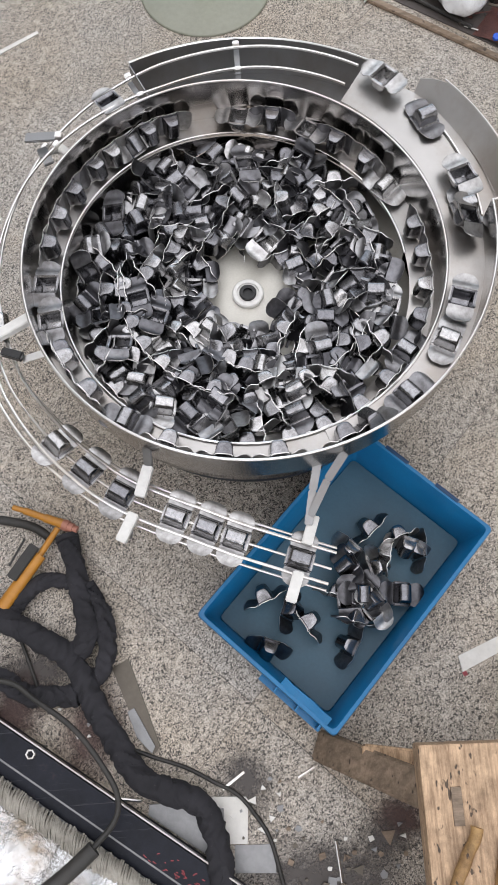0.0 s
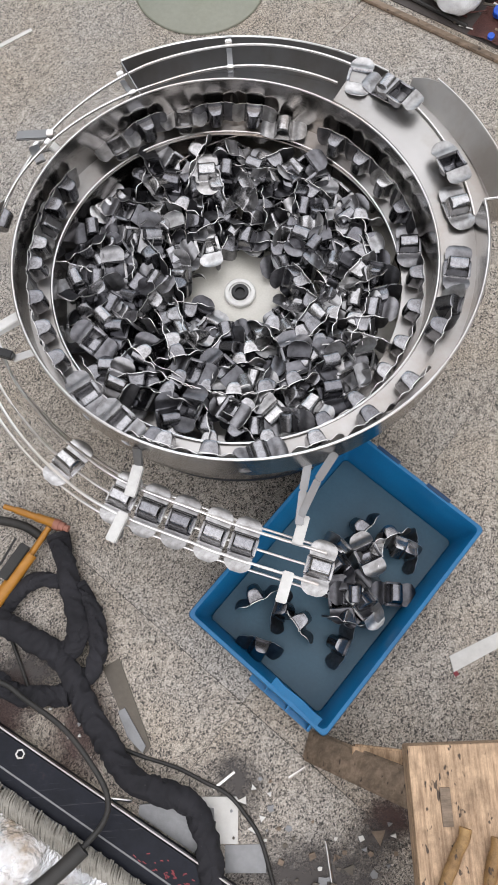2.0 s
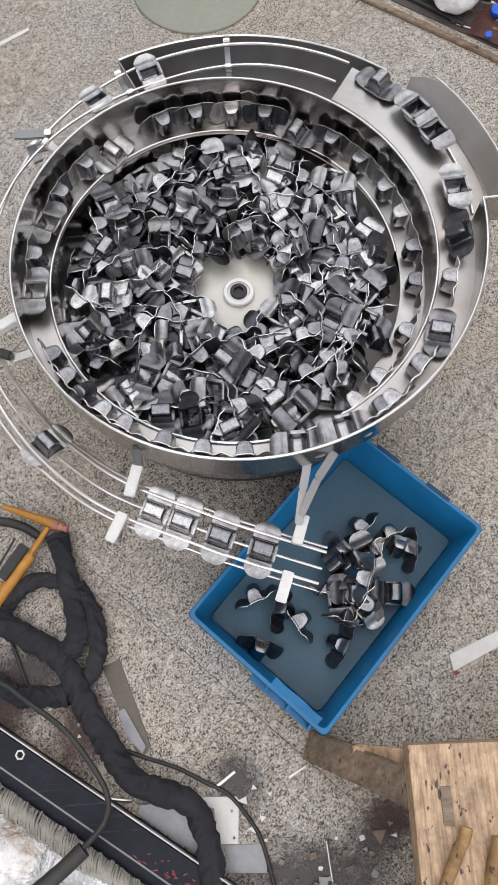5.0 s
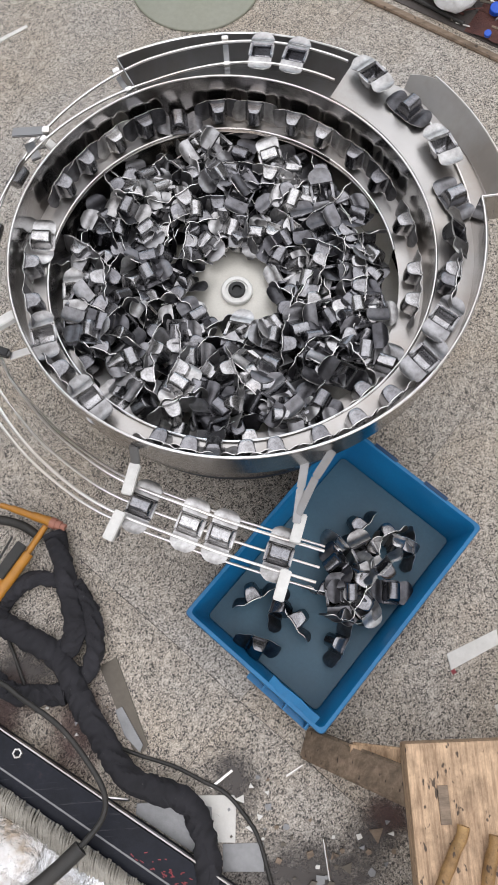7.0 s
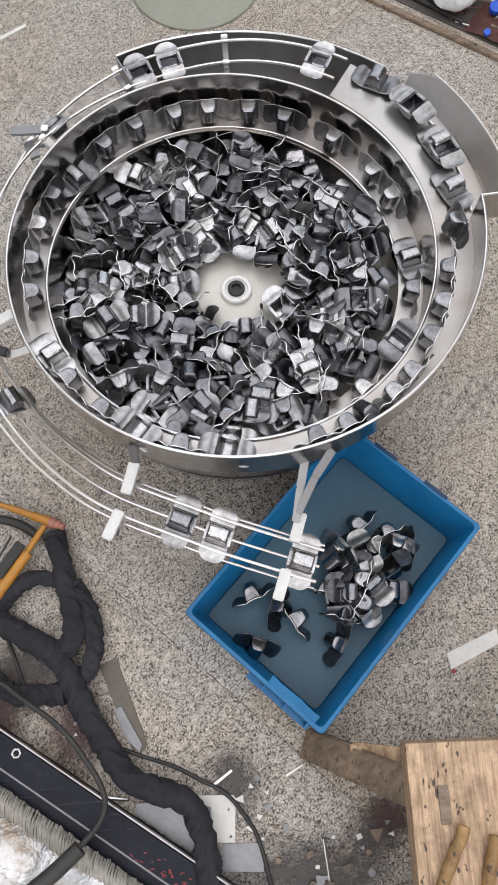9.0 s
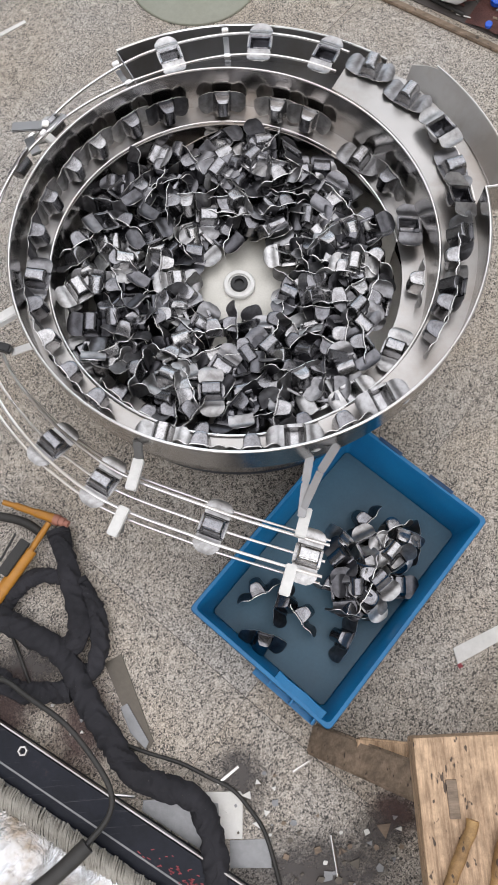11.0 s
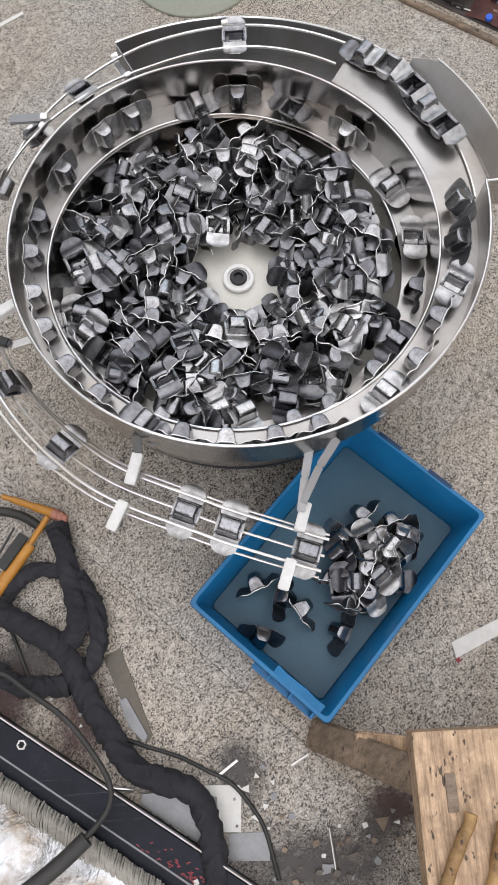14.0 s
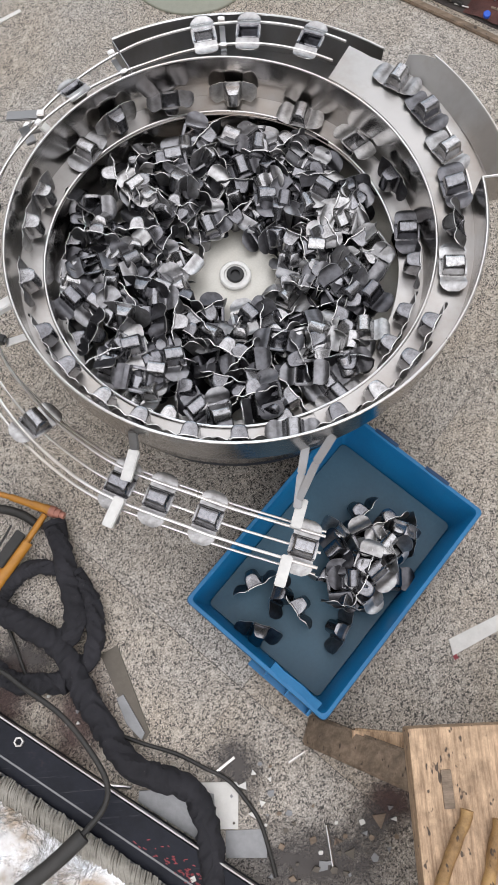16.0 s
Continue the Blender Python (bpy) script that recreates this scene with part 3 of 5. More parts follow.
def rails():
    thing = empty("discharge_rails")
    tagged(thing, "bright steel rod rails curving round the bowl to the crate", "rail")
    for side, lift, s0, s1, rad in ((-0.0245, 0.0, 0.06, RAIL_END, 0.0026), (0.0245, 0.0, 0.06, RAIL_END, 0.0026),
                                    (-0.0335, 0.009, 0.84, RAIL_END, 0.0022), (0.0335, 0.009, 0.84, RAIL_END, 0.0022), (0.0, 0.009, 0.9, RAIL_END, 0.0022)):
        line = []
        for i in range(121):
            p, d, out, up = rail_frame(s0 + (s1 - s0) * i / 120)
            line.append(p + out * side + up * (lift - 0.003))
        part("rod", tube(line, rad, 8), MAT["bright"], thing)
    # clamp blocks across the rods
    for s, wide in ((0.275, 0), (0.47, 0), (0.66, 1), (1.437, 2), (1.70, 2)):
        p, d, out, up = rail_frame(s)
        if wide == 2:
            out, up = -out, -up
            for k in ((1,) if s < 1.6 else (-1, 1)):
                a = p + out * (k * 0.021) + up * 0.014
                b = p + out * (k * 0.068) + up * 0.010
                part("clamp_block", bar(a, b, 0.017, 0.012), MAT["white"], thing, "white clamp block")
                part("clamp_foot", bar(p + out * (k * 0.05) + up * 0.008, p + out * (k * 0.05) - up * 0.022, 0.014, 0.014), MAT["grey"], thing)
        else:
            for k in (-1, 1):
                part("clamp_block", bar(p + out * (k * 0.0295) - d * 0.006, p + out * (k * 0.0295) + d * 0.006, 0.009, 0.009), MAT["bright"], thing)
            part("cross_strap", bar(p - out * 0.03 - up * 0.014, p + out * 0.03 - up * 0.014, 0.01, 0.003, 0.0008), MAT["grey"], thing)
            if s > 0.6:
                q = Vector((p.x, p.y, 0)).normalized() * (wall_radius(1.5) + 0.002)
                part("arm", bar(p - out * 0.034 - up * 0.006, Vector((q.x, q.y, p.z - 0.004)), 0.014, 0.01), MAT["white"], thing, "white support arm")
            else:
                q = Vector((p.x, p.y, 0)).normalized() * (wall_radius(1.3) + 0.001)
                part("arm", bar(p - out * 0.03 - up * 0.014, Vector((q.x, q.y, p.z - 0.02)), 0.01, 0.004, 0.001), MAT["grey"], thing)
    part("arm", bar((-0.352, -0.09, 0.33), (-0.47, -0.146, 0.315), 0.017, 0.014), MAT["white"], thing, "white support arm")
    part("arm", bar((-0.335, -0.147, 0.312), (-0.372, -0.153, 0.304), 0.013, 0.004, 0.001), MAT["bright"], thing)
    part("clamp_block", bar((-0.372, -0.15, 0.309), (-0.405, -0.138, 0.309), 0.014, 0.012), MAT["bolt"], thing, "dark clamp block")
    part("clamp_block", bar((-0.415, -0.1, 0.33), (-0.44, -0.085, 0.33), 0.018, 0.014), MAT["bolt"], thing, "dark clamp block")
    # brackets welded to the bowl
    part("bracket", bar((-0.170, -0.326, 0.334), (-0.173, -0.346, 0.3), 0.014, 0.005), MAT["tray"], thing, "bent steel bracket")
    part("clamp_block", bar((-0.173, -0.345, 0.3), (-0.188, -0.392, 0.297), 0.017, 0.012), MAT["white"], thing, "white clamp block")
    part("bracket", bar((0.125, -0.357, 0.342), (0.098, -0.39, 0.318), 0.013, 0.005), MAT["tray"], thing, "bent steel bracket")
    part("bracket", bar((0.098, -0.39, 0.318), (0.069, -0.438, 0.286), 0.012, 0.005), MAT["tray"], thing, "bent steel bracket")
    part("bracket", bar((0.086, -0.36, 0.31), (0.076, -0.40, 0.296), 0.013, 0.005), MAT["tray"], thing, "bent steel bracket")
    part("bracket", bar((0.076, -0.40, 0.296), (0.066, -0.45, 0.283), 0.013, 0.005), MAT["tray"], thing, "bent steel bracket")
    # the twist clamp at the far side
    part("clamp_plate", bar((-0.375, 0.266, 0.331), (-0.317, 0.26, 0.337), 0.02, 0.005), MAT["tray"], thing, "bent steel clamp plate")
    part("clamp_block", bar((-0.32, 0.26, 0.337), (-0.308, 0.259, 0.337), 0.013, 0.013), MAT["bright"], thing)
    part("bracket", bar((-0.352, 0.258, 0.312), (-0.336, 0.222, 0.312), 0.018, 0.006), MAT["tray"], thing, "bent steel bracket")
    return thing


# ---- the crate ----
def crate():
    thing = empty("storage_crate", pose(0.1375, -0.499, 0, 0, 0, 45.9))
    tagged(thing, "blue plastic crate with a cracked corner, on the floor", "crate")
    L, W, H = 0.438, 0.29, 0.112

    def ring(l, w, z, r=0.009, n=4):
        out = []
        for cx, cy, a0 in ((1, 1, 0), (-1, 1, 90), (-1, -1, 180), (1, -1, 270)):
            for k in range(n + 1):
                a = radians(a0 + 90 * k / n)
                out.append(Vector((cx * (l / 2 - r) + r * math.cos(a), cy * (w / 2 - r) + r * math.sin(a), z)))
        return out
    loops = [ring(L - 0.034, W - 0.03, 0.002), ring(L - 0.03, W - 0.026, 0.0), ring(L - 0.004, W - 0.004, H - 0.028), ring(L - 0.004, W - 0.004, H - 0.026),
             ring(L + 0.008, W + 0.008, H - 0.026), ring(L + 0.009, W + 0.009, H - 0.003), ring(L + 0.006, W + 0.006, H + 0.001), ring(L - 0.006, W - 0.006, H + 0.001), ring(L - 0.009, W - 0.009, H - 0.001), ring(L - 0.04, W - 0.036, 0.006)]
    bm = bmesh.new()
    vs = [[bm.verts.new(p) for p in loop] for loop in loops]
    n = len(vs[0])
    for a, b in zip(vs, vs[1:]):
        for k in range(n):
            bm.faces.new((a[k], a[(k + 1) % n], b[(k + 1) % n], b[k]))
    bm.faces.new(vs[0])
    part("shell", bm, MAT["blue"], thing, "blue moulded plastic shell")
    bm = bmesh.new()
    bm.faces.new([bm.verts.new(p) for p in ring(L - 0.042, W - 0.038, 0.006)])
    ext = bmesh.ops.extrude_face_region(bm, geom=bm.faces[:])
    bmesh.ops.translate(bm, vec=(0, 0, 0.004), verts=[v for v in ext["geom"] if isinstance(v, bmesh.types.BMVert)])
    part("crate_floor", bm, MAT["blue_floor"], thing, "dusty oily blue crate floor")
    # hinge lugs, in crate blue darkened to paint shade, and ribs along the outside
    for x in (-0.05, 0.06):
        part("lug", box(0.05, 0.007, 0.0045, 0.001, (L / 2 + 0.004, x, H - 0.002), 90), MAT["slot"], thing)
    for k in range(6):
        part("rib", box(0.004, 0.006, 0.07, 0.001, (-0.16 + 0.064 * k, -W / 2 - 0.001, 0.015)), MAT["blue"], thing)
    # torn handle end
    part("torn_flap", grid_mesh([[Vector((-L / 2 + 0.016 - 0.009 * i - 0.0012 * math.sin(2.1 * k), -0.128 + 0.0195 * k, H + 0.006 - 0.0035 * i + 0.001 * math.sin(1.7 * k + i))) for k in range(6)] for i in range(3)], thick=0.003), MAT["blue"], thing, "torn blue plastic flap")
    part("end_ledge", box(0.016, 0.13, 0.012, 0.002, (-L / 2 - 0.007, -0.062, H - 0.045)), MAT["blue"], thing)
    for y in (-0.12, -0.075, -0.03):
        part("gusset", box(0.014, 0.003, 0.05, 0.0008, (-L / 2 - 0.006, y, H - 0.05)), MAT["blue"], thing)
    return thing


# ---- the stamped clips ----
def clip_profile():
    """The section along the clip: wing, arch, wing."""
    pts = []
    half = [(0.0000, 0.0245), (0.0040, 0.0243), (0.0074, 0.0234), (0.0099, 0.0214), (0.0115, 0.0187), (0.0124, 0.0154), (0.0128, 0.0118), (0.0130, 0.0086), (0.0136, 0.0054), (0.0147, 0.0026),
            (0.0168, 0.0010), (0.0200, 0.0012), (0.0240, 0.0032), (0.0285, 0.0052), (0.0330, 0.0056), (0.0370, 0.0046), (0.0400, 0.0032), (0.0420, 0.0020), (0.0432, 0.0012)]
    for x, z in reversed(half[1:]):
        pts.append((-x, z))
    for x, z in half:
        pts.append((x, z))
    return pts


def clip_half_width(x):
    a = abs(x)
    if a < 0.0132:
        return 0.0218
    if a < 0.0175:
        return 0.0218 - 0.0022 * math.sin((a - 0.0132) / 0.0043 * math.pi / 2)
    c = (a - 0.0262) / 0.0177
    return max(0.0075, 0.0212 * math.sqrt(max(0.0, 1 - abs(c) ** 2.5))) if a > 0.0262 else 0.0196 + 0.0016 * math.sin((a - 0.0175) / 0.0087 * math.pi / 2)


def clip_mesh():
    rows = []
    for x, z in clip_profile():
        w = clip_half_width(x)
        row = []
        for k in (-1, -0.9, -0.81, -0.805, -0.79, -0.76, -0.71, -0.64, -0.3, 0, 0.3, 0.64, 0.71, 0.76, 0.79, 0.805, 0.81, 0.9, 1):
            rise = math.sqrt(max(0.0, 1 - (max(0.0, abs(k) - 0.64) / 0.165) ** 2)) if abs(x) < 0.0145 else 1.0
            low = 0.12 * z
            row.append(Vector((x, w * k, low + (z - low) * rise)))
        rows.append(row)
    nr, nc, thick = len(rows), len(rows[0]), 0.0013
    sheet = bmesh.new()
    vs = [[sheet.verts.new(q) for q in row] for row in rows]
    for a in range(nr - 1):
        for c in range(nc - 1):
            sheet.faces.new((vs[a][c], vs[a + 1][c], vs[a + 1][c + 1], vs[a][c + 1]))
    sheet.normal_update()
    bm = bmesh.new()
    top = [[bm.verts.new(v.co) for v in row] for row in vs]
    low = [[bm.verts.new(v.co - v.normal * thick) for v in row] for row in vs]
    for a in range(nr - 1):
        for c in range(nc - 1):
            kind = 1 if abs(rows[a][c].x + rows[a + 1][c].x) < 0.033 and abs(rows[a][c].y + rows[a][c + 1].y) < 0.041 else 0
            bm.faces.new((top[a][c], top[a + 1][c], top[a + 1][c + 1], top[a][c + 1])).material_index = kind
            bm.faces.new((low[a][c], low[a][c + 1], low[a + 1][c + 1], low[a + 1][c])).material_index = kind
    ring = [(a, 0) for a in range(nr)] + [(nr - 1, c) for c in range(1, nc)] + [(a, nc - 1) for a in range(nr - 2, -1, -1)] + [(0, c) for c in range(nc - 2, 0, -1)]
    for (a, c), (e, f) in zip(ring, ring[1:] + ring[:1]):
        bm.faces.new((top[a][c], low[a][c], low[e][f], top[e][f])).material_index = 2
    sheet.free()
    me = mesh_of(bm, MAT["clip"])
    me.materials.append(MAT["barrel"])
    me.materials.append(MAT["edge"])
    return me


CLIP = clip_mesh()
PALE_CLIP = CLIP.copy()
PALE_CLIP.materials[0] = MAT["pale_wing"]
MOVERS = []
FIXED = []


def new_clip(m, label="stamped steel clip with two round wings", group="clips in the bowl", mesh=CLIP):
    ob = new("steel_clip", mesh)
    ob.matrix_basis = m
    return tagged(ob, label, "clip", group)


def axes_pose(p, x, y, z):
    m = Matrix((x, y, z)).transposed().to_4x4()
    m.translation = p
    return m


OMEGA = 28.2   # degrees a second, the heap
TRACK = 0.0542  # turns a second, the track


def surface(r):
    return lerp([(0.07, 0.212), (0.1, 0.228), (0.15, 0.243), (0.22, 0.256), (0.262, 0.26), (0.3, 0.255)], r)


def loose_turn(rng):
    """A clip's tumble in the heap: lying, upside down or on edge."""
    k = rng.random()
    if k < 0.36:
        return Euler((radians(rng.gauss(0, 22)), radians(rng.gauss(0, 18)), rng.uniform(0, TURN))).to_matrix().to_4x4(), 0.0
    if k < 0.56:
        return Euler((radians(180 + rng.gauss(0, 20)), radians(rng.gauss(0, 18)), rng.uniform(0, TURN))).to_matrix().to_4x4(), 0.016
    turn = Matrix.Rotation(rng.uniform(0, TURN), 4, 'Z') @ Matrix.Rotation(radians(rng.choice((-1, 1)) * rng.uniform(58, 98)), 4, 'X') @ Matrix.Rotation(radians(rng.gauss(0, 14)), 4, 'Z')
    return turn, 0.005


HEAP_EDGE = [(0.0, 0.238), (0.1, 0.248), (0.25, 0.269), (0.4, 0.282), (0.5, 0.282), (0.75, 0.283), (0.86, 0.27), (1.0, 0.238)]


def heap_radius(r, a):
    """The heap fills the spiral's lowest turn, which widens and then jumps back."""
    edge = lerp(HEAP_EDGE, (a / TURN) % 1.0)
    return 0.094 + (r - 0.094) * (edge - 0.094) / (0.27 - 0.094)


def heap():
    rng = random.Random(7)
    placed, tries = [], 0
    while len(placed) < 225 and tries < 60000:
        tries += 1
        r, a = math.sqrt(rng.uniform(0.094 ** 2, 0.27 ** 2)), rng.uniform(0, TURN)
        gap = 0.031 if tries < 30000 else 0.027
        x, y = r * math.cos(a), r * math.sin(a)
        if any((x - u) ** 2 + (y - v) ** 2 < gap * gap for u, v in placed):
            continue
        placed.append((x, y))
        turn, lift = loose_turn(rng)
        z = surface(r) + lift - 0.012 + rng.uniform(-0.010, 0.010)
        ob = new_clip(Matrix.Translation((x, y, z)) @ turn)
        rows, spin, tip = [], OMEGA + rng.uniform(-0.7, 0.7), rng.uniform(0, TURN)
        for t in range(0, 17):
            shake = Euler((radians(5 * math.sin(1.9 * t + tip)), radians(5 * math.cos(1.4 * t + 2 * tip)), 0)).to_matrix().to_4x4()
            wide = heap_radius(r, a + radians(spin * t)) / r
            rows.append((t, pose(0, 0, 0.0015 * math.sin(2.3 * t + tip), 0, 0, spin * t) @ Matrix.Translation((x * wide, y * wide, z)) @ turn @ shake))
        MOVERS.append((ob, rows))
    # the lower layers, turning with the heap; their dark colour paints the shade in the gaps
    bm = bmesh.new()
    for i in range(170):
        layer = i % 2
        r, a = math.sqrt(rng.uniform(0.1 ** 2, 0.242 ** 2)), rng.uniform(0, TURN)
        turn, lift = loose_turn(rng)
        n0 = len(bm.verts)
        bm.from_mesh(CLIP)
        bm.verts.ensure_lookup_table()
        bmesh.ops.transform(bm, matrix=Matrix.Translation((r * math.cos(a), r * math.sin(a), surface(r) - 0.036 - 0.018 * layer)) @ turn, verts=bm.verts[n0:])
    under = part("clip_heap", bm, MAT["deep_shade"])
    under.data.materials.append(MAT["deep_shade"])
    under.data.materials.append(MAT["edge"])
    tagged(under, "lower steel clips of the heap, coloured dark for the shade in the gaps", "clips", kind="stuff")
    MOVERS.append((under, [(t, pose(0, 0, 0, 0, 0, OMEGA * t)) for t in range(0, 17)]))


DECK_LINE = [(1.9, 0.353), (1.97, 0.355), (2.02, 0.368), (2.065, 0.39), (2.105, 0.398), (2.14, 0.404), (2.2, 0.402)]


def track_pose(turns, lean, twist):
    """A clip on the track. Lean is the arch's angle over the level: about 12 on edge against the wall, 90 lying arch up, -90 lying arch down."""
    a = radians(lean)
    flat = abs(math.sin(a)) ** 2
    near = wall_radius(turns) - 0.0145 - 0.010 * flat
    r = near + (lerp(DECK_LINE, turns) - near) * min(1.0, max(0.0, (turns - 1.86) / 0.06))
    out = Vector((math.cos(TURN * turns), math.sin(TURN * turns), 0))
    along, up = Vector((-out.y, out.x, 0)), Vector((0, 0, 1))
    z = up * math.sin(a) - out * math.cos(a)
    high = track_height(turns) + 0.0235 * math.cos(a) + (0.004 if lean > 0 else 0.026) * flat
    climb = min(1.0, max(0.0, (turns - 0.25) / 0.15))  # below this the clip still lies at the heap's edge
    r, high = 0.225 + (r - 0.225) * climb, 0.25 + (high - 0.25) * climb
    return axes_pose(out * r + up * high, along, z.cross(along), z) @ pose(0, 0, 0, 0, 0, twist)


def settle(turns, stand, lie):
    """The lean of a clip that stands on the track and lies down on the deck."""
    k = min(1.0, max(0.0, (turns - 1.95) / 0.085))
    return stand + (lie - stand) * k


def rail_pose(s):
    """A clip hangs on the rods by its wings, arch below; the rods' twist turns it over on the way."""
    p, d, out, up = rail_frame(min(s, RAIL_END))
    return axes_pose(p + up * 0.0015, out, out.cross(up), -up)


def crate_spot(rng, i, spread=1.0):
    """A resting pose in the crate's heap."""
    u, v = spread * rng.gauss(0.0, 0.05), spread * rng.gauss(0.0, 0.038)
    base = Vector((0.192, -0.515, 0))
    turn, lift = loose_turn(rng)
    return Matrix.Translation((base.x + u * 0.75 + v * 0.6, base.y + u * 0.75 - v * 0.6, 0.026 + 0.0036 * i ** 0.75 + lift)) @ turn


# runs along the rails at known seconds, one row a clip
RAIL_TIMES = [
    [(0, 1.697)],
    [(0, 1.594), (1.5, 1.673)],
    [(0, 1.547), (1.5, 1.602), (2, 1.622), (2.5, 1.656), (3, 1.688), (3.5, 1.727)],
    [(0, 1.496), (1.5, 1.556), (2, 1.574), (3, 1.617), (3.5, 1.644), (4, 1.673)],
    [(0, 1.401), (1.5, 1.503), (2, 1.52), (3, 1.562), (3.5, 1.584), (4, 1.598), (6.5, 1.736)],
    [(0, 1.333), (1.5, 1.449), (2, 1.47), (3, 1.512), (3.5, 1.531), (4, 1.55), (6.5, 1.639), (7, 1.683), (7.5, 1.736)],
    [(0, 1.267), (1, 1.365), (1.5, 1.401), (2.5, 1.439), (3.5, 1.475), (7, 1.59), (9, 1.72)],
    [(0, 1.02), (1.5, 1.242), (2.5, 1.385), (3, 1.412), (3.5, 1.432), (7, 1.54), (9, 1.587), (11, 1.72)],
    [(0, 0.525), (1.5, 0.745), (4.7, 1.24), (7, 1.46), (9, 1.527), (12.5, 1.602), (14, 1.72)],
    [(3.5, 0.286), (9, 1.177), (12.5, 1.54), (14.5, 1.617), (16, 1.72)],
    [(3.5, 0.183), (9, 1.05), (12.5, 1.455), (14.5, 1.552), (16, 1.569)],
    [(7, 0.211), (8, 0.405), (9, 0.619), (14.5, 1.372), (16, 1.488)],
    [(7, 0.149), (8, 0.279), (9, 0.434), (14.5, 1.233), (16, 1.424)],
    [(8, 0.172), (9, 0.377), (16, 1.251)],
    [(9, 0.105), (16, 1.06)],
    [(12.5, 0.462), (16, 0.93)],
    [(12.5, 0.341), (16, 0.84)],
    [(12.5, 0.043), (14.5, 0.332), (16, 0.563)],
    [(14.5, 0.051), (16, 0.308)],
    [(16, 0.229)],
    [(16, 0.116)],
]


ENTRY = 2.139  # turns at which the rails take over from the deck
DECK_CLIPS = [(0, 50, -90), (0, 35.6, 90), (0, 7.9, 90), (0, -20, -90), (0, -31, 90), (0, -49, 90),
              (7, 37.7, 90), (7, 9.8, 90), (7, -2.1, -90), (7, -14, 90), (7, -27, 90),
              (12.5, 44.8, 90), (12.5, 35, -90), (12.5, 24, 90), (12.5, 3, 90), (12.5, -26.8, 90), (12.5, -38, 90), (15, -1.5, 90), (15, -12, 90), (15, -24.5, -90), (15, -35, 90)]


def run_at(table, t):
    """The run along the rails at t; before the table on the track, in turns, as a negative number."""
    t0, s0 = table[0]
    if t < t0:
        start = t0 - s0 / 0.165
        return s0 - 0.165 * (t0 - t) if t >= start else -(start - t)
    if t > table[-1][0]:
        return table[-1][1] + 0.14 * (t - table[-1][0])
    return lerp(table, t)


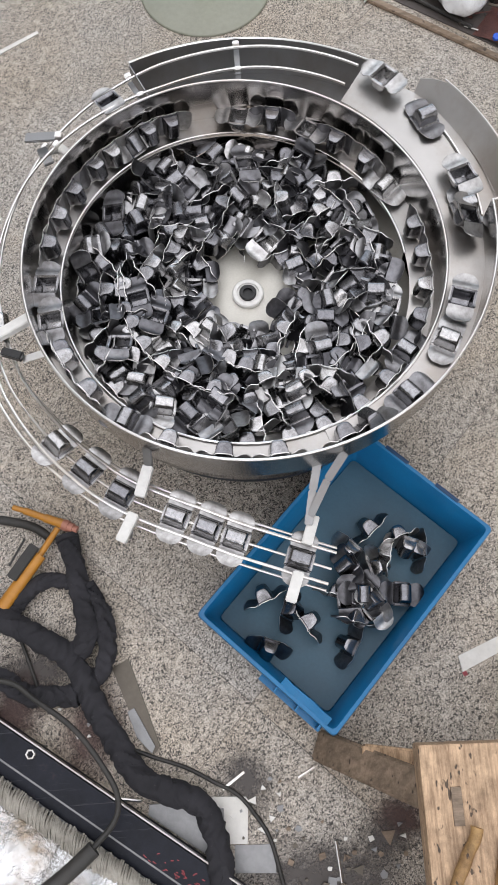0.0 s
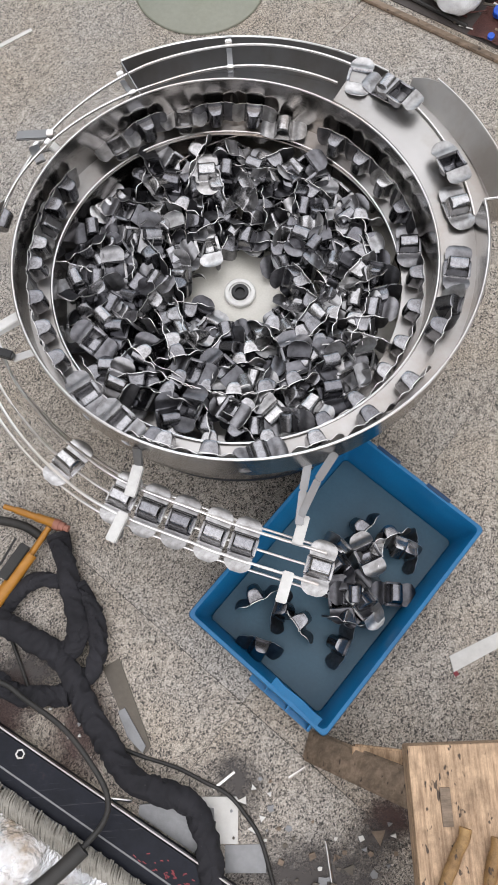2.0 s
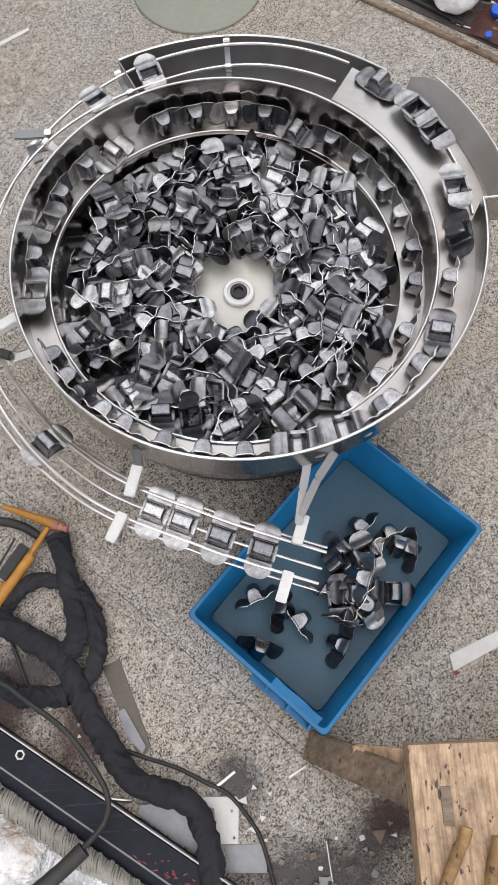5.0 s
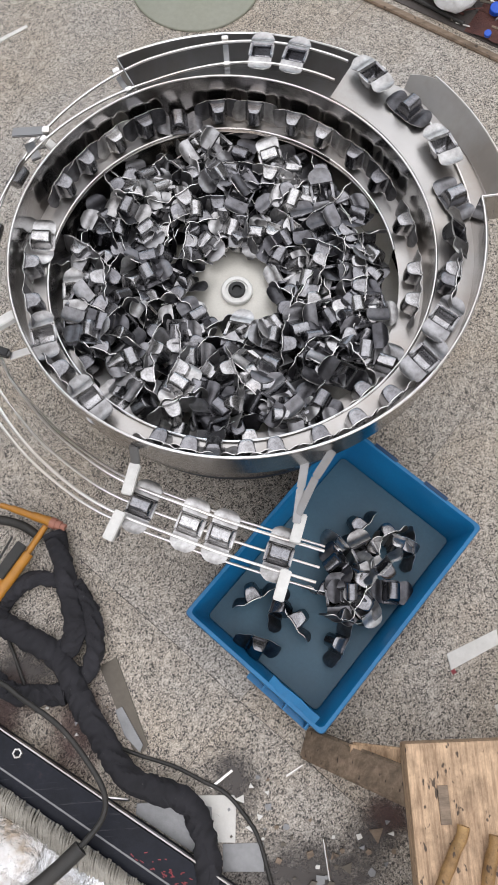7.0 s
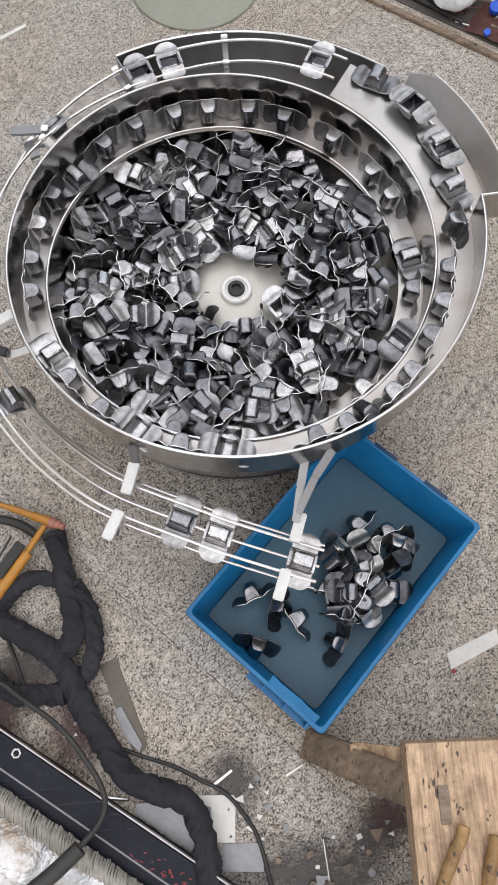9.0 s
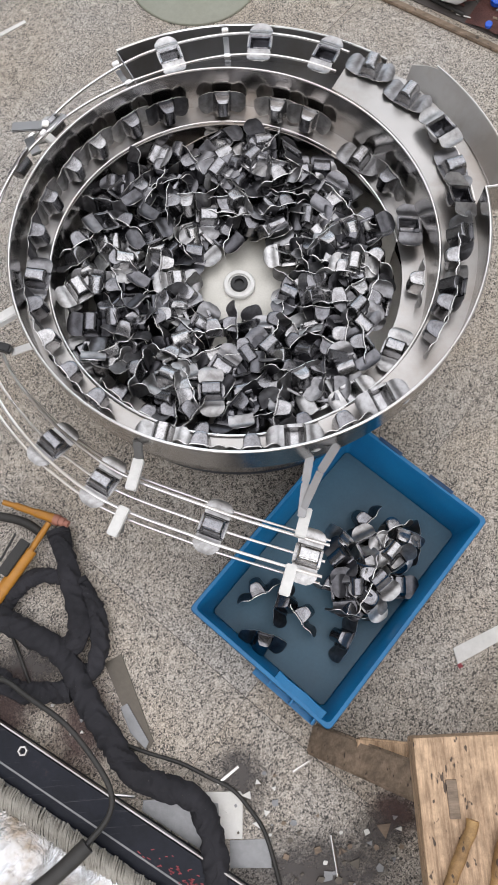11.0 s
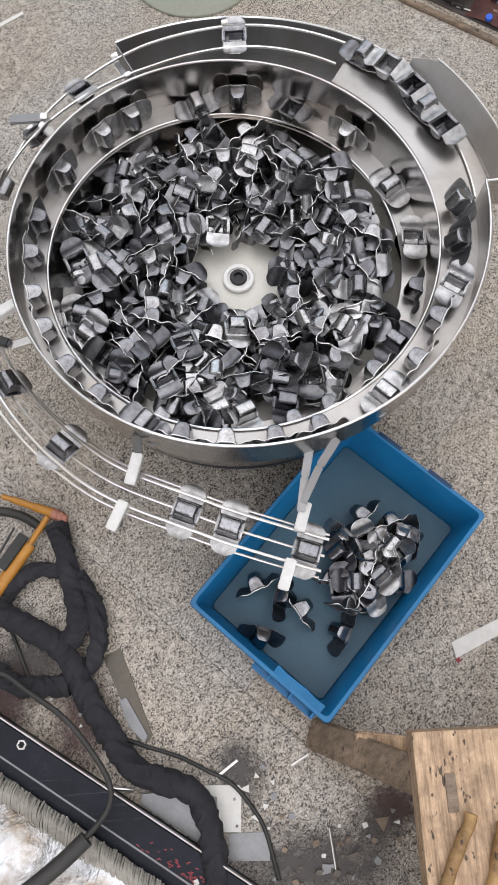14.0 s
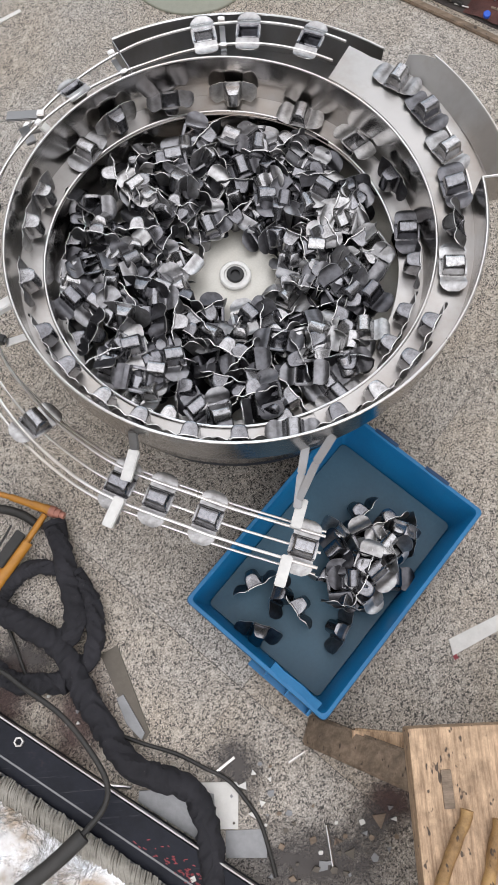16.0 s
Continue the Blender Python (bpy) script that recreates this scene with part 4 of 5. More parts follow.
def route():
    """Clips on the track, the deck and the rails, and those that drop into the crate or back into the bowl."""
    rng = random.Random(11)
    taken = []
    landed = 0
    for table in RAIL_TIMES:
        ob = new_clip(Matrix(), "clean stamped steel clip hung by its wings on the rails", "clips on the rails", PALE_CLIP)
        rows, done = [], None
        stand, twist = rng.choice((3, 6, 45)), rng.uniform(-8, 8)
        spot = crate_spot(rng, 12 + landed, 0.7)
        for k in range(0, 65):
            t = k / 4
            s = run_at(table, t)
            if done is not None:
                if t >= done + 0.5:
                    rows.append((t, spot))
                continue
            if s > RAIL_END - 0.004:
                done = t
                landed += 1
                fall = rail_pose(RAIL_END)
                fall.translation += Vector((0.02, -0.008, 0))
                rows.append((t, fall))
                for share, lift in ((0.33, 0.05), (0.67, 0.04)):
                    rows.append((t + 0.3 * share, Matrix.LocRotScale(fall.translation.lerp(spot.translation, share) + Vector((0, 0, lift)), fall.to_quaternion().slerp(spot.to_quaternion(), share), None)))
                rows.append((t + 0.3, spot))
                continue
            if s >= 0:
                m = rail_pose(s)
                if s < 0.05:
                    d = track_pose(ENTRY, -90, twist)
                    m = Matrix.LocRotScale(d.translation.lerp(m.translation, s / 0.05), d.to_quaternion().slerp(m.to_quaternion(), s / 0.05), None)
                rows.append((t, m))
            else:
                turns = ENTRY + s * TRACK
                rows.append((t, track_pose(turns, settle(turns, stand, -90), twist)))
        if run_at(table, 0) < 0:
            taken.append(ENTRY + run_at(table, 0) * TRACK)
        rows = [r for r in rows if r[0] <= 16.0]
        MOVERS.append((ob, rows))
    # clips that reach the deck but not the rails: seconds, degrees on the deck, lying arch up or down
    line = []
    for t, angle, lie in DECK_CLIPS:
        line.append((2 + angle / 360 - TRACK * t, lie))
    turns = -0.55
    while turns < 1.78:
        turns += rng.choice((0.027, 0.03, 0.033, 0.037, 0.05))
        if all(abs(turns - q) > 0.03 for q in taken + [v[0] for v in line]) and (turns < 1.1 or 1.46 < turns < 1.53 or 1.74 < turns < 1.8):
            line.append((turns, rng.choice((90, 90, -90))))
    for turns, lie in line:
        drop = rng.uniform(2.15, 2.175)
        stand = rng.choice((0, 3, 5, 8, 4, 84, -84)) if turns < 1.9 else lie
        twist = rng.uniform(-4, 4) if abs(stand) < 40 else rng.uniform(-14, 14)
        # arch-down clips get paler wings: a cleaner inside face plus painted-in bright reflection
        ob = new_clip(Matrix(), "stamped steel clip on the spiral track", "clips on the track", PALE_CLIP if lie < 0 else CLIP)
        rows, dropped = [], None
        for k in range(0, 33):
            t = k / 2
            now = turns + TRACK * t
            if dropped is None and now > drop:
                last = rows[-1][1] if rows else track_pose(now, settle(now, stand, lie), twist)
                r0, turn = rng.uniform(0.2, 0.235), loose_turn(rng)[0]
                dropped = (t, now, r0, turn)
                rest = Matrix.Translation(around(now, r0, surface(r0) + 0.004)) @ turn
                if rows:
                    for share, lift in ((0.33, 0.06), (0.67, 0.05)):
                        rows.append((t - 0.5 + 0.5 * share, Matrix.LocRotScale(last.translation.lerp(rest.translation, share) + Vector((0, 0, lift)), last.to_quaternion().slerp(rest.to_quaternion(), share), None)))
            if dropped is None:
                rows.append((t, track_pose(now, settle(now, stand, lie), twist)))
            else:
                t0, f0, r0, turn = dropped
                a = TURN * f0 + radians(OMEGA * (t - t0))
                rows.append((t, Matrix.Translation((heap_radius(r0, a) * math.cos(a), heap_radius(r0, a) * math.sin(a), surface(r0) + 0.004)) @ Matrix.Rotation(radians(OMEGA * (t - t0)), 4, 'Z') @ turn))
        MOVERS.append((ob, rows))


def crate_clips():
    rng = random.Random(5)
    for i in range(15):
        pale = i % 4 == 0
        new_clip(crate_spot(rng, i), "clean steel clip lying in the blue crate" if pale else "oily steel clip lying in the blue crate", "clips in the crate", PALE_CLIP if pale else CLIP)
    for x, y, yaw in ((-0.005, -0.528, 20), (0.035, -0.55, 70), (0.065, -0.575, 120), (-0.005, -0.61, -20), (0.2, -0.415, 40), (0.16, -0.45, 130), (0.285, -0.46, 80), (0.14, -0.62, 60)):
        new_clip(pose(x, y, 0.030, rng.choice((-1, 1)) * rng.uniform(52, 72), rng.uniform(-12, 12), yaw), "oily steel clip standing on edge in the blue crate", "clips in the crate")


# ---- things round the bowl ----
def bench():
    thing = empty("wooden_bench")
    tagged(thing, "worn low wooden bench with pegged top and splayed legs", "bench")
    m = pose(0.189, -0.767, 0.0, 0, 0, -1.5)
    top = part("seat", box(0.36, 0.5, 0.045, 0.004, (0.18, -0.25, 0.235)), MAT["bench"], thing, "scarred wooden plank top", m)
    peg = part("peg", box(0.0145, 0.048, 0.004, 0.001, (0.045, -0.078, 0.2785)), MAT["leg"], thing, "grey end-grain tenon", m)
    for a, b in (((0.075, -0.782, 0.0), (0.232, -0.845, 0.245)), ((0.62, -0.79, 0.0), (0.5, -0.85, 0.245)), ((0.07, -1.26, 0.0), (0.23, -1.2, 0.245)), ((0.62, -1.26, 0.0), (0.5, -1.2, 0.245))):
        part("leg", bar(a, b, 0.052, 0.034, 0.004), MAT["leg"], thing, "dark splayed wooden leg")
    part("brace", bar((0.135, -0.79, 0.1), (0.27, -0.806, 0.21), 0.03, 0.02, 0.003), MAT["bench"], thing)
    part("rail", bar((0.2, -0.8, 0.15), (0.56, -0.81, 0.15), 0.02, 0.04, 0.003), MAT["bench"], thing)
    # bent wooden handles lying on the bench
    for line in (((.251, -.871), (.246, -.884), (.227, -.914), (.204, -.955), (.187, -1.0), (.178, -1.05)),
                 ((.291, -.885), (.287, -.9), (.275, -.93), (.263, -.965), (.253, -1.0), (.247, -1.05))):
        pts = [Vector((x, y, 0.2905)) for x, y in line]
        ob = part("curved_handle", tube(smooth_path(pts, 8), 0.0084, 14, 0.3, 45), MAT["stick"])
        tagged(ob, "curved brown wooden tool handle lying on the bench", "tool handle", "handles on the bench")


def round_base():
    thing = empty("round_base", pose(-0.05, 1.0, 0))
    tagged(thing, "grey-green enamelled round pedestal base on the floor", "pedestal base")
    part("plate", lathe([(0, 0), (0.164, 0), (0.165, 0.001), (0.164, 0.004), (0.161, 0.006), (0.06, 0.012), (0.0, 0.012)], 96), MAT["drum"], thing)
    part("column", lathe([(0.03, 0.02), (0.03, 0.5), (0.0, 0.5)], 32), MAT["drum"], thing, at=pose(0, 0.09, 0))


def torch():
    thing = empty("welding_torch")
    tagged(thing, "orange welding torch with black switch, lying on the floor", "welding torch")
    a, b = Vector((-0.485, -0.513, 0.03)), Vector((-0.418, -0.42, 0.03))
    neck = Vector((-0.386, -0.372, 0.03))
    part("handle", tube([a + (b - a) * k / 12 for k in range(13)], 0.0122, 14, flat=0.85), MAT["orange"], thing, "orange plastic handle")
    part("neck", tube([b + (neck - b) * k / 6 for k in range(7)], 0.006, 12), MAT["orange"], thing)
    head = [(-0.472, -0.326, 0.03, 0.0055), (-0.45, -0.334, 0.03, 0.0075), (-0.41, -0.351, 0.03, 0.0095), (-0.385, -0.361, 0.03, 0.0115), (-0.375, -0.366, 0.03, 0.012)]
    bm = None
    for p, q in zip(head, head[1:]):
        bm = tube([Vector(p[:3]), Vector(q[:3])], (p[3] + q[3]) * 0.4, 14, bm=bm)
    part("back_cap", bm, MAT["orange"], thing, "long orange back cap")
    cup = [Vector((-0.376, -0.3655, 0.03)), Vector((-0.366, -0.370, 0.03)), Vector((-0.357, -0.374, 0.03)), Vector((-0.349, -0.3775, 0.03))]
    bm = None
    for k, r in enumerate((0.0108, 0.009, 0.0066)):
        bm = tube(cup[k:k + 2], r, 14, bm=bm)
    part("nozzle", bm, MAT["copper"], thing, "pinkish ceramic nozzle")
    part("switch", bar((-0.466, -0.463, 0.043), (-0.424, -0.405, 0.043), 0.02, 0.008), MAT["rubber"], thing, "black switch pad")
    part("switch_guard", bar((-0.47, -0.44, 0.045), (-0.44, -0.392, 0.052), 0.004, 0.003, 0.0008), MAT["rubber"], thing)


def sleeve(name, pts, radius, label, lumps=0.3):
    ob = part(name, tube(smooth_path(pts, 40), radius * 0.84, 30, 0.16, 26, 0.85, lumps), MAT["cloth"])
    line = smooth_path(pts, 34)
    for end in (line[:8], line[-8:]):
        part("cuff", tube(end, radius * 0.92, 24, 0.12, 60, 0.88, 0.3), MAT["cloth"], ob, "gathered cloth cuff")
    return tagged(ob, label, "hose sleeve", "torch hose sleeves")


def hoses():
    text = "black cloth hose sleeve lying in folds on the floor"
    sleeve("hose_sleeve", [(-.372, -.385, .024), (-.358, -.43, .024), (-.345, -.484, .025), (-.334, -.53, .026), (-.33, -.57, .026), (-.345, -.6, .024), (-.36, -.598, .02)], 0.0225, text, 0.45)
    sleeve("hose_sleeve", [(-.335, -.482, .02), (-.309, -.52, .02), (-.297, -.56, .02), (-.296, -.6, .02), (-.306, -.636, .018), (-.32, -.645, .016)], 0.0185, "bunched black cloth hose sleeve on the floor", 0.7)
    sleeve("hose_sleeve", [(-.47, -.52, .018), (-.44, -.484, .018), (-.405, -.468, .018), (-.362, -.472, .018)], 0.0165, "bunched black cloth hose sleeve on the floor", 0.7)
    sleeve("hose_sleeve", [(-.53, -.49, .026), (-.484, -.531, .026), (-.425, -.568, .027), (-.37, -.6, .028), (-.335, -.648, .028), (-.312, -.695, .028), (-.28, -.75, .03), (-.243, -.805, .03), (-.195, -.832, .03), (-.147, -.85, .03), (-.117, -.89, .032), (-.107, -.95, .034), (-.108, -1.05, .034)], 0.0245, text, 0.42)
    sleeve("hose_sleeve", [(-.56, -.62, .03), (-.49, -.635, .026), (-.44, -.665, .024), (-.39, -.672, .022), (-.345, -.672, .022)], 0.021, "bunched black cloth hose sleeve on the floor", 0.7)
    for pts, r, lab in (([(-.56, -.338, .012), (-.5, -.345, .012), (-.44, -.362, .012), (-.4, -.39, .012)], 0.0085, "grey rubber hose lying on the floor"),
                        ([(-.26, -.765, .006), (-.215, -.783, .006), (-.16, -.803, .006), (-.114, -.828, .006), (-.075, -.85, .006), (-.045, -.885, .006), (-.023, -.924, .006), (-.005, -1.0, .006)], 0.0034, "thin black cable lying on the floor"),
                        ([(-.46, -.56, .006), (-.44, -.61, .006), (-.42, -.66, .006), (-.4, -.7, .006)], 0.0032, "thin black cable lying on the floor"),
                        ([(-.52, -.635, .05), (-.455, -.645, .055), (-.41, -.675, .062), (-.34, -.725, .075), (-.29, -.785, .08), (-.265, -.83, .085), (-.268, -.865, .098), (-.305, -.905, .118)], 0.0047, "grey rubber cable looped over the profile")):
        tagged(part("cable", tube(smooth_path(pts, 12), r, 10, 0.05, 40), MAT["rubber"]), lab, "cable")
    plug = part("cable_grip", tube(smooth_path([(-.295, -.897, .118), (-.33, -.925, .124), (-.375, -.955, .13), (-.44, -.995, .13)], 8), 0.0125, 12), MAT["rubber"])
    tagged(plug, "black rubber cable grip resting on the foil", "cable grip")


def profile_bar():
    """The long dark metal profile and the foil-wrapped bundle beside it."""
    thing = empty("machine_profile")
    tagged(thing, "long dark blue metal machine profile with bright edges", "metal profile")
    a, b = Vector((-0.541, -0.661, 0.0)), Vector((-0.001, -1.029, 0.0))
    d = (b - a).normalized()
    n = Vector((d.y, -d.x, 0))
    part("web", bar(a + Vector((0, 0, .02)) + n * 0.036, b + Vector((0, 0, .02)) + n * 0.036, 0.07, 0.036, 0.003), MAT["profile"], thing)
    part("flange", bar(a + Vector((0, 0, .04)) - n * 0.001, b + Vector((0, 0, .04)) - n * 0.001, 0.0026, 0.012, 0.0008), MAT["deck"], thing, "bright ground flange edge")
    part("flange", bar(a + Vector((0, 0, .03)) + n * 0.073, b + Vector((0, 0, .03)) + n * 0.073, 0.004, 0.014, 0.001), MAT["grey"], thing)
    part("groove", bar(a + Vector((0, 0, .036)) + n * 0.05, b + Vector((0, 0, .036)) + n * 0.05, 0.003, 0.006, 0.0008), MAT["grey"], thing)
    q = Vector((-0.421, -0.762, 0.038))
    bm = lathe([(0.0052, 0), (0.0092, 0), (0.0092, 0.005), (0.0085, 0.006), (0.0058, 0.006), (0.0052, 0.005), (0.0052, 0)], 6)
    part("hex_nut", bm, MAT["guard"], thing, "dull steel hexagon nut", Matrix.Translation(q))
    rng = random.Random(3)
    for k in range(80):
        t = rng.gauss(0.78, 0.07)
        p = a + (b - a) * t + n * rng.gauss(0.038, 0.007)
        part("paint_fleck", box(rng.uniform(0.002, 0.007), 0.0014, 0.0006, 0, (p.x, p.y, 0.0382), rng.uniform(-60, 10)), MAT["red"], thing)
    p = a + (b - a) * 0.79 + n * 0.042
    part("sticker", box(0.008, 0.008, 0.0006, 0, (p.x, p.y, 0.0382), 20), MAT["paper"], thing)

    roll = empty("foil_bundle")
    tagged(roll, "crumpled silver foil wrap with a braided edge", "foil wrap")
    rows = []
    for i in range(46):
        row = []
        for k in range(30):
            u, v = i / 45, k / 29
            p = a + (b - a) * (u * 1.15 - 0.1) + n * (0.088 + 0.5 * v)
            z = 0.05 + 0.085 * math.sin(min(1.0, v * 1.6) * math.pi / 2) + 0.016 * noise.noise(Vector((p.x * 14, p.y * 14, 1.0))) + 0.006 * noise.noise(Vector((p.x * 45, p.y * 45, 5.0)))
            row.append(Vector((p.x, p.y, z)))
        rows.append(row)
    part("foil", grid_mesh(rows, thick=0.002), MAT["foil"], roll, "crumpled mirror-like foil")
    core = [Vector(r[12]) - Vector((0, 0, 0.08)) for r in rows]
    part("core", tube(core, 0.06, 14), MAT["grey"], roll)
    count = 430
    line = []
    for i in range(count):
        t = i / (count - 1)
        p = a + (b - a) * (t * 1.1 - 0.06) + n * (0.086 + 0.006 * noise.noise(Vector((t * 30, 0, 0))))
        line.append(Vector((p.x, p.y, 0.05)))
    part("braid", tube(line, 0.0135, 12, 0.3, 60), MAT["braid"], roll, "frayed braided edging")
    bm = None
    for i in range(count):
        t = i / count
        p = a + (b - a) * (t * 1.1 - 0.06) + n * (0.084 + rng.uniform(-0.004, 0.004))
        w = d * rng.uniform(0.005, 0.009)
        s = rng.uniform(0.85, 1.1)
        bm2 = tube(smooth_path([p - n * 0.0145 * s - w + Vector((0, 0, .05)), p - n * 0.008 - w * 0.5 + Vector((0, 0, .0615)), p + Vector((0, 0, .0655)), p + n * 0.01 + w * 0.6 + Vector((0, 0, .0605)), p + n * 0.0155 * s + w + Vector((0, 0, .05 + rng.uniform(-.004, .005)))], 3), 0.0019 * s, 5)
        bm = joined(bm, bm2)
    tagged(part("braid_strand", bm, MAT["braid"], roll), kind="stuff")
    # dark floor gear under the bundle
    under = part("side_rail", bar(a + n * 0.088 + Vector((0, 0, 0.012)), b + n * 0.088 + Vector((0, 0, 0.012)), 0.02, 0.02, 0.002), MAT["rubber"])
    tagged(under, "black rubber strip beside the metal profile", "rubber strip")


def flat_thing(name, outline, mat, label, category, z=0.0, h=0.003, group=""):
    return tagged(part(name, plate(outline, z, h), MAT[mat]), label, category, group)


def floor_bits():
    flat_thing("steel_offcut", [(-.29, -.63), (-.26, -.615), (-.206, -.765), (-.214, -.776), (-.232, -.772)], "brown", "tapered dull brown metal offcut on the floor", "offcut")
    flat_thing("grey_offcut", [(-.262, -.705), (-.25, -.7), (-.214, -.765), (-.22, -.776), (-.246, -.748)], "grey", "pale grey metal offcut lying on another", "offcut", 0.0035, 0.003)
    flat_thing("white_card", [(-.122, -.851), (-.061, -.854), (-.058, -.859), (-.063, -.926), (-.12, -.922)], "paper", "white square of card on the floor", "card")
    flat_thing("foil_sheet", [(-.084, -.927), (-.016, -.929), (-.018, -.972), (-.086, -.968)], "grey", "small dull sheet-metal piece on the floor", "sheet metal", 0.0, 0.002)
    flat_thing("plastic_sheet", [(-.226, -.856), (-.15, -.856), (-.1, -.87), (-.1, -.958), (-.228, -.872)], "grey", "pale grey plastic sheet under the hose", "plastic sheet", 0.0, 0.008)
    flat_thing("paper_strip", [(.334, -.648), (.43, -.611), (.43, -.637), (.338, -.676)], "paper", "white cardboard strip with a red corner on the floor", "cardboard strip")
    flat_thing("red_scrap", [(.337, -.677), (.344, -.673), (.347, -.681), (.34, -.684)], "red", "small red plastic scrap on the floor", "scrap", 0, 0.002)
    flat_thing("wood_strip", [(-.60, .812), (-.471, .889), (-.467, .881), (-.596, .80)], "paper", "thin pale wooden strip on the floor", "wood strip")
    flat_thing("paper_scrap", [(.405, -.74), (.42, -.735), (.43, -.77), (.41, -.765)], "paper", "torn white paper scrap on the floor", "paper scrap")
    for p, q, r in (((-.1, -.84), (-.062, -.815), .003), ((.03, -.83), (.06, -.815), .0022), ((.085, -.93), (.09, -1.0), .0025), ((-.31, -.84), (-.24, -.85), .003), ((-.36, -.72), (-.35, -.745), .002), ((.34, .905), (.352, .925), .004)):
        tagged(part("metal_pin", tube([Vector((*p, r)), Vector((*q, r))], r, 8), MAT["bright"]), "thin bright metal pin on the floor", "metal pin", "pins on the floor")
    rng = random.Random(21)
    spots = [(-.05, -.86, .011), (-.03, -.845, .009), (-.02, -.89, .008), (-.035, -.905, .01), (.06, -.95, .01), (.1, -.955, .011), (.145, -.93, .007), (.12, -.975, .012), (.075, -.99, .012), (.175, -.927, .016), (-.005, -.875, .008), (.16, -.985, .009)]
    spots += [(rng.uniform(-0.02, 0.2), rng.uniform(-1.01, -0.9), rng.uniform(0.003, 0.008)) for _ in range(26)]
    spots += [(rng.uniform(-0.1, 0.0), rng.uniform(-0.93, -0.8), rng.uniform(0.003, 0.007)) for _ in range(12)]
    spots += [(rng.uniform(-0.42, -0.27), rng.uniform(-0.78, -0.69), rng.uniform(0.002, 0.006)) for _ in range(14)]
    for x, y, s in spots:
        n = rng.choice((3, 4, 5))
        a0 = rng.uniform(0, 6)
        pts = [(x + s * rng.uniform(0.6, 1.1) * math.cos(a0 + TURN * k / n), y + s * rng.uniform(0.5, 1.0) * math.sin(a0 + TURN * k / n)) for k in range(n)]
        flat_thing("chip", pts, rng.choice(("paper", "grey", "brown", "leg")), "small broken chip on the dirty floor", "chip", 0.001, rng.uniform(0.002, 0.006), "chips on the floor")
    # grime patches, thin and uneven
    me = mesh_of(lathe([(0, 0.0), (1.25, 0.0)], 40), MAT["smear"])
    rust = mesh_of(lathe([(0, 0.0), (1.25, 0.0)], 40), MAT["rust"])
    for k, (cx, cy, rx, ry, m) in enumerate(((0.06, -0.985, 0.19, 0.085, me), (0.175, -0.925, 0.08, 0.05, me), (-0.33, -0.735, 0.11, 0.07, rust), (-0.06, -0.83, 0.07, 0.06, me), (0.2, -0.9, 0.06, 0.04, rust),
                                             (-0.43, -0.63, 0.11, 0.08, me), (-0.47, -0.7, 0.1, 0.07, rust))):
        ob = new("grime_patch", m)
        ob.matrix_basis = Matrix.Translation((cx, cy, 0.0006 + 0.0002 * k)) @ Matrix.Rotation(0.7 * k, 4, 'Z') @ Matrix.Diagonal((rx, ry, 1, 1))
        tagged(ob, "dark greasy dirt smeared on the floor", "dirt", kind="stuff")


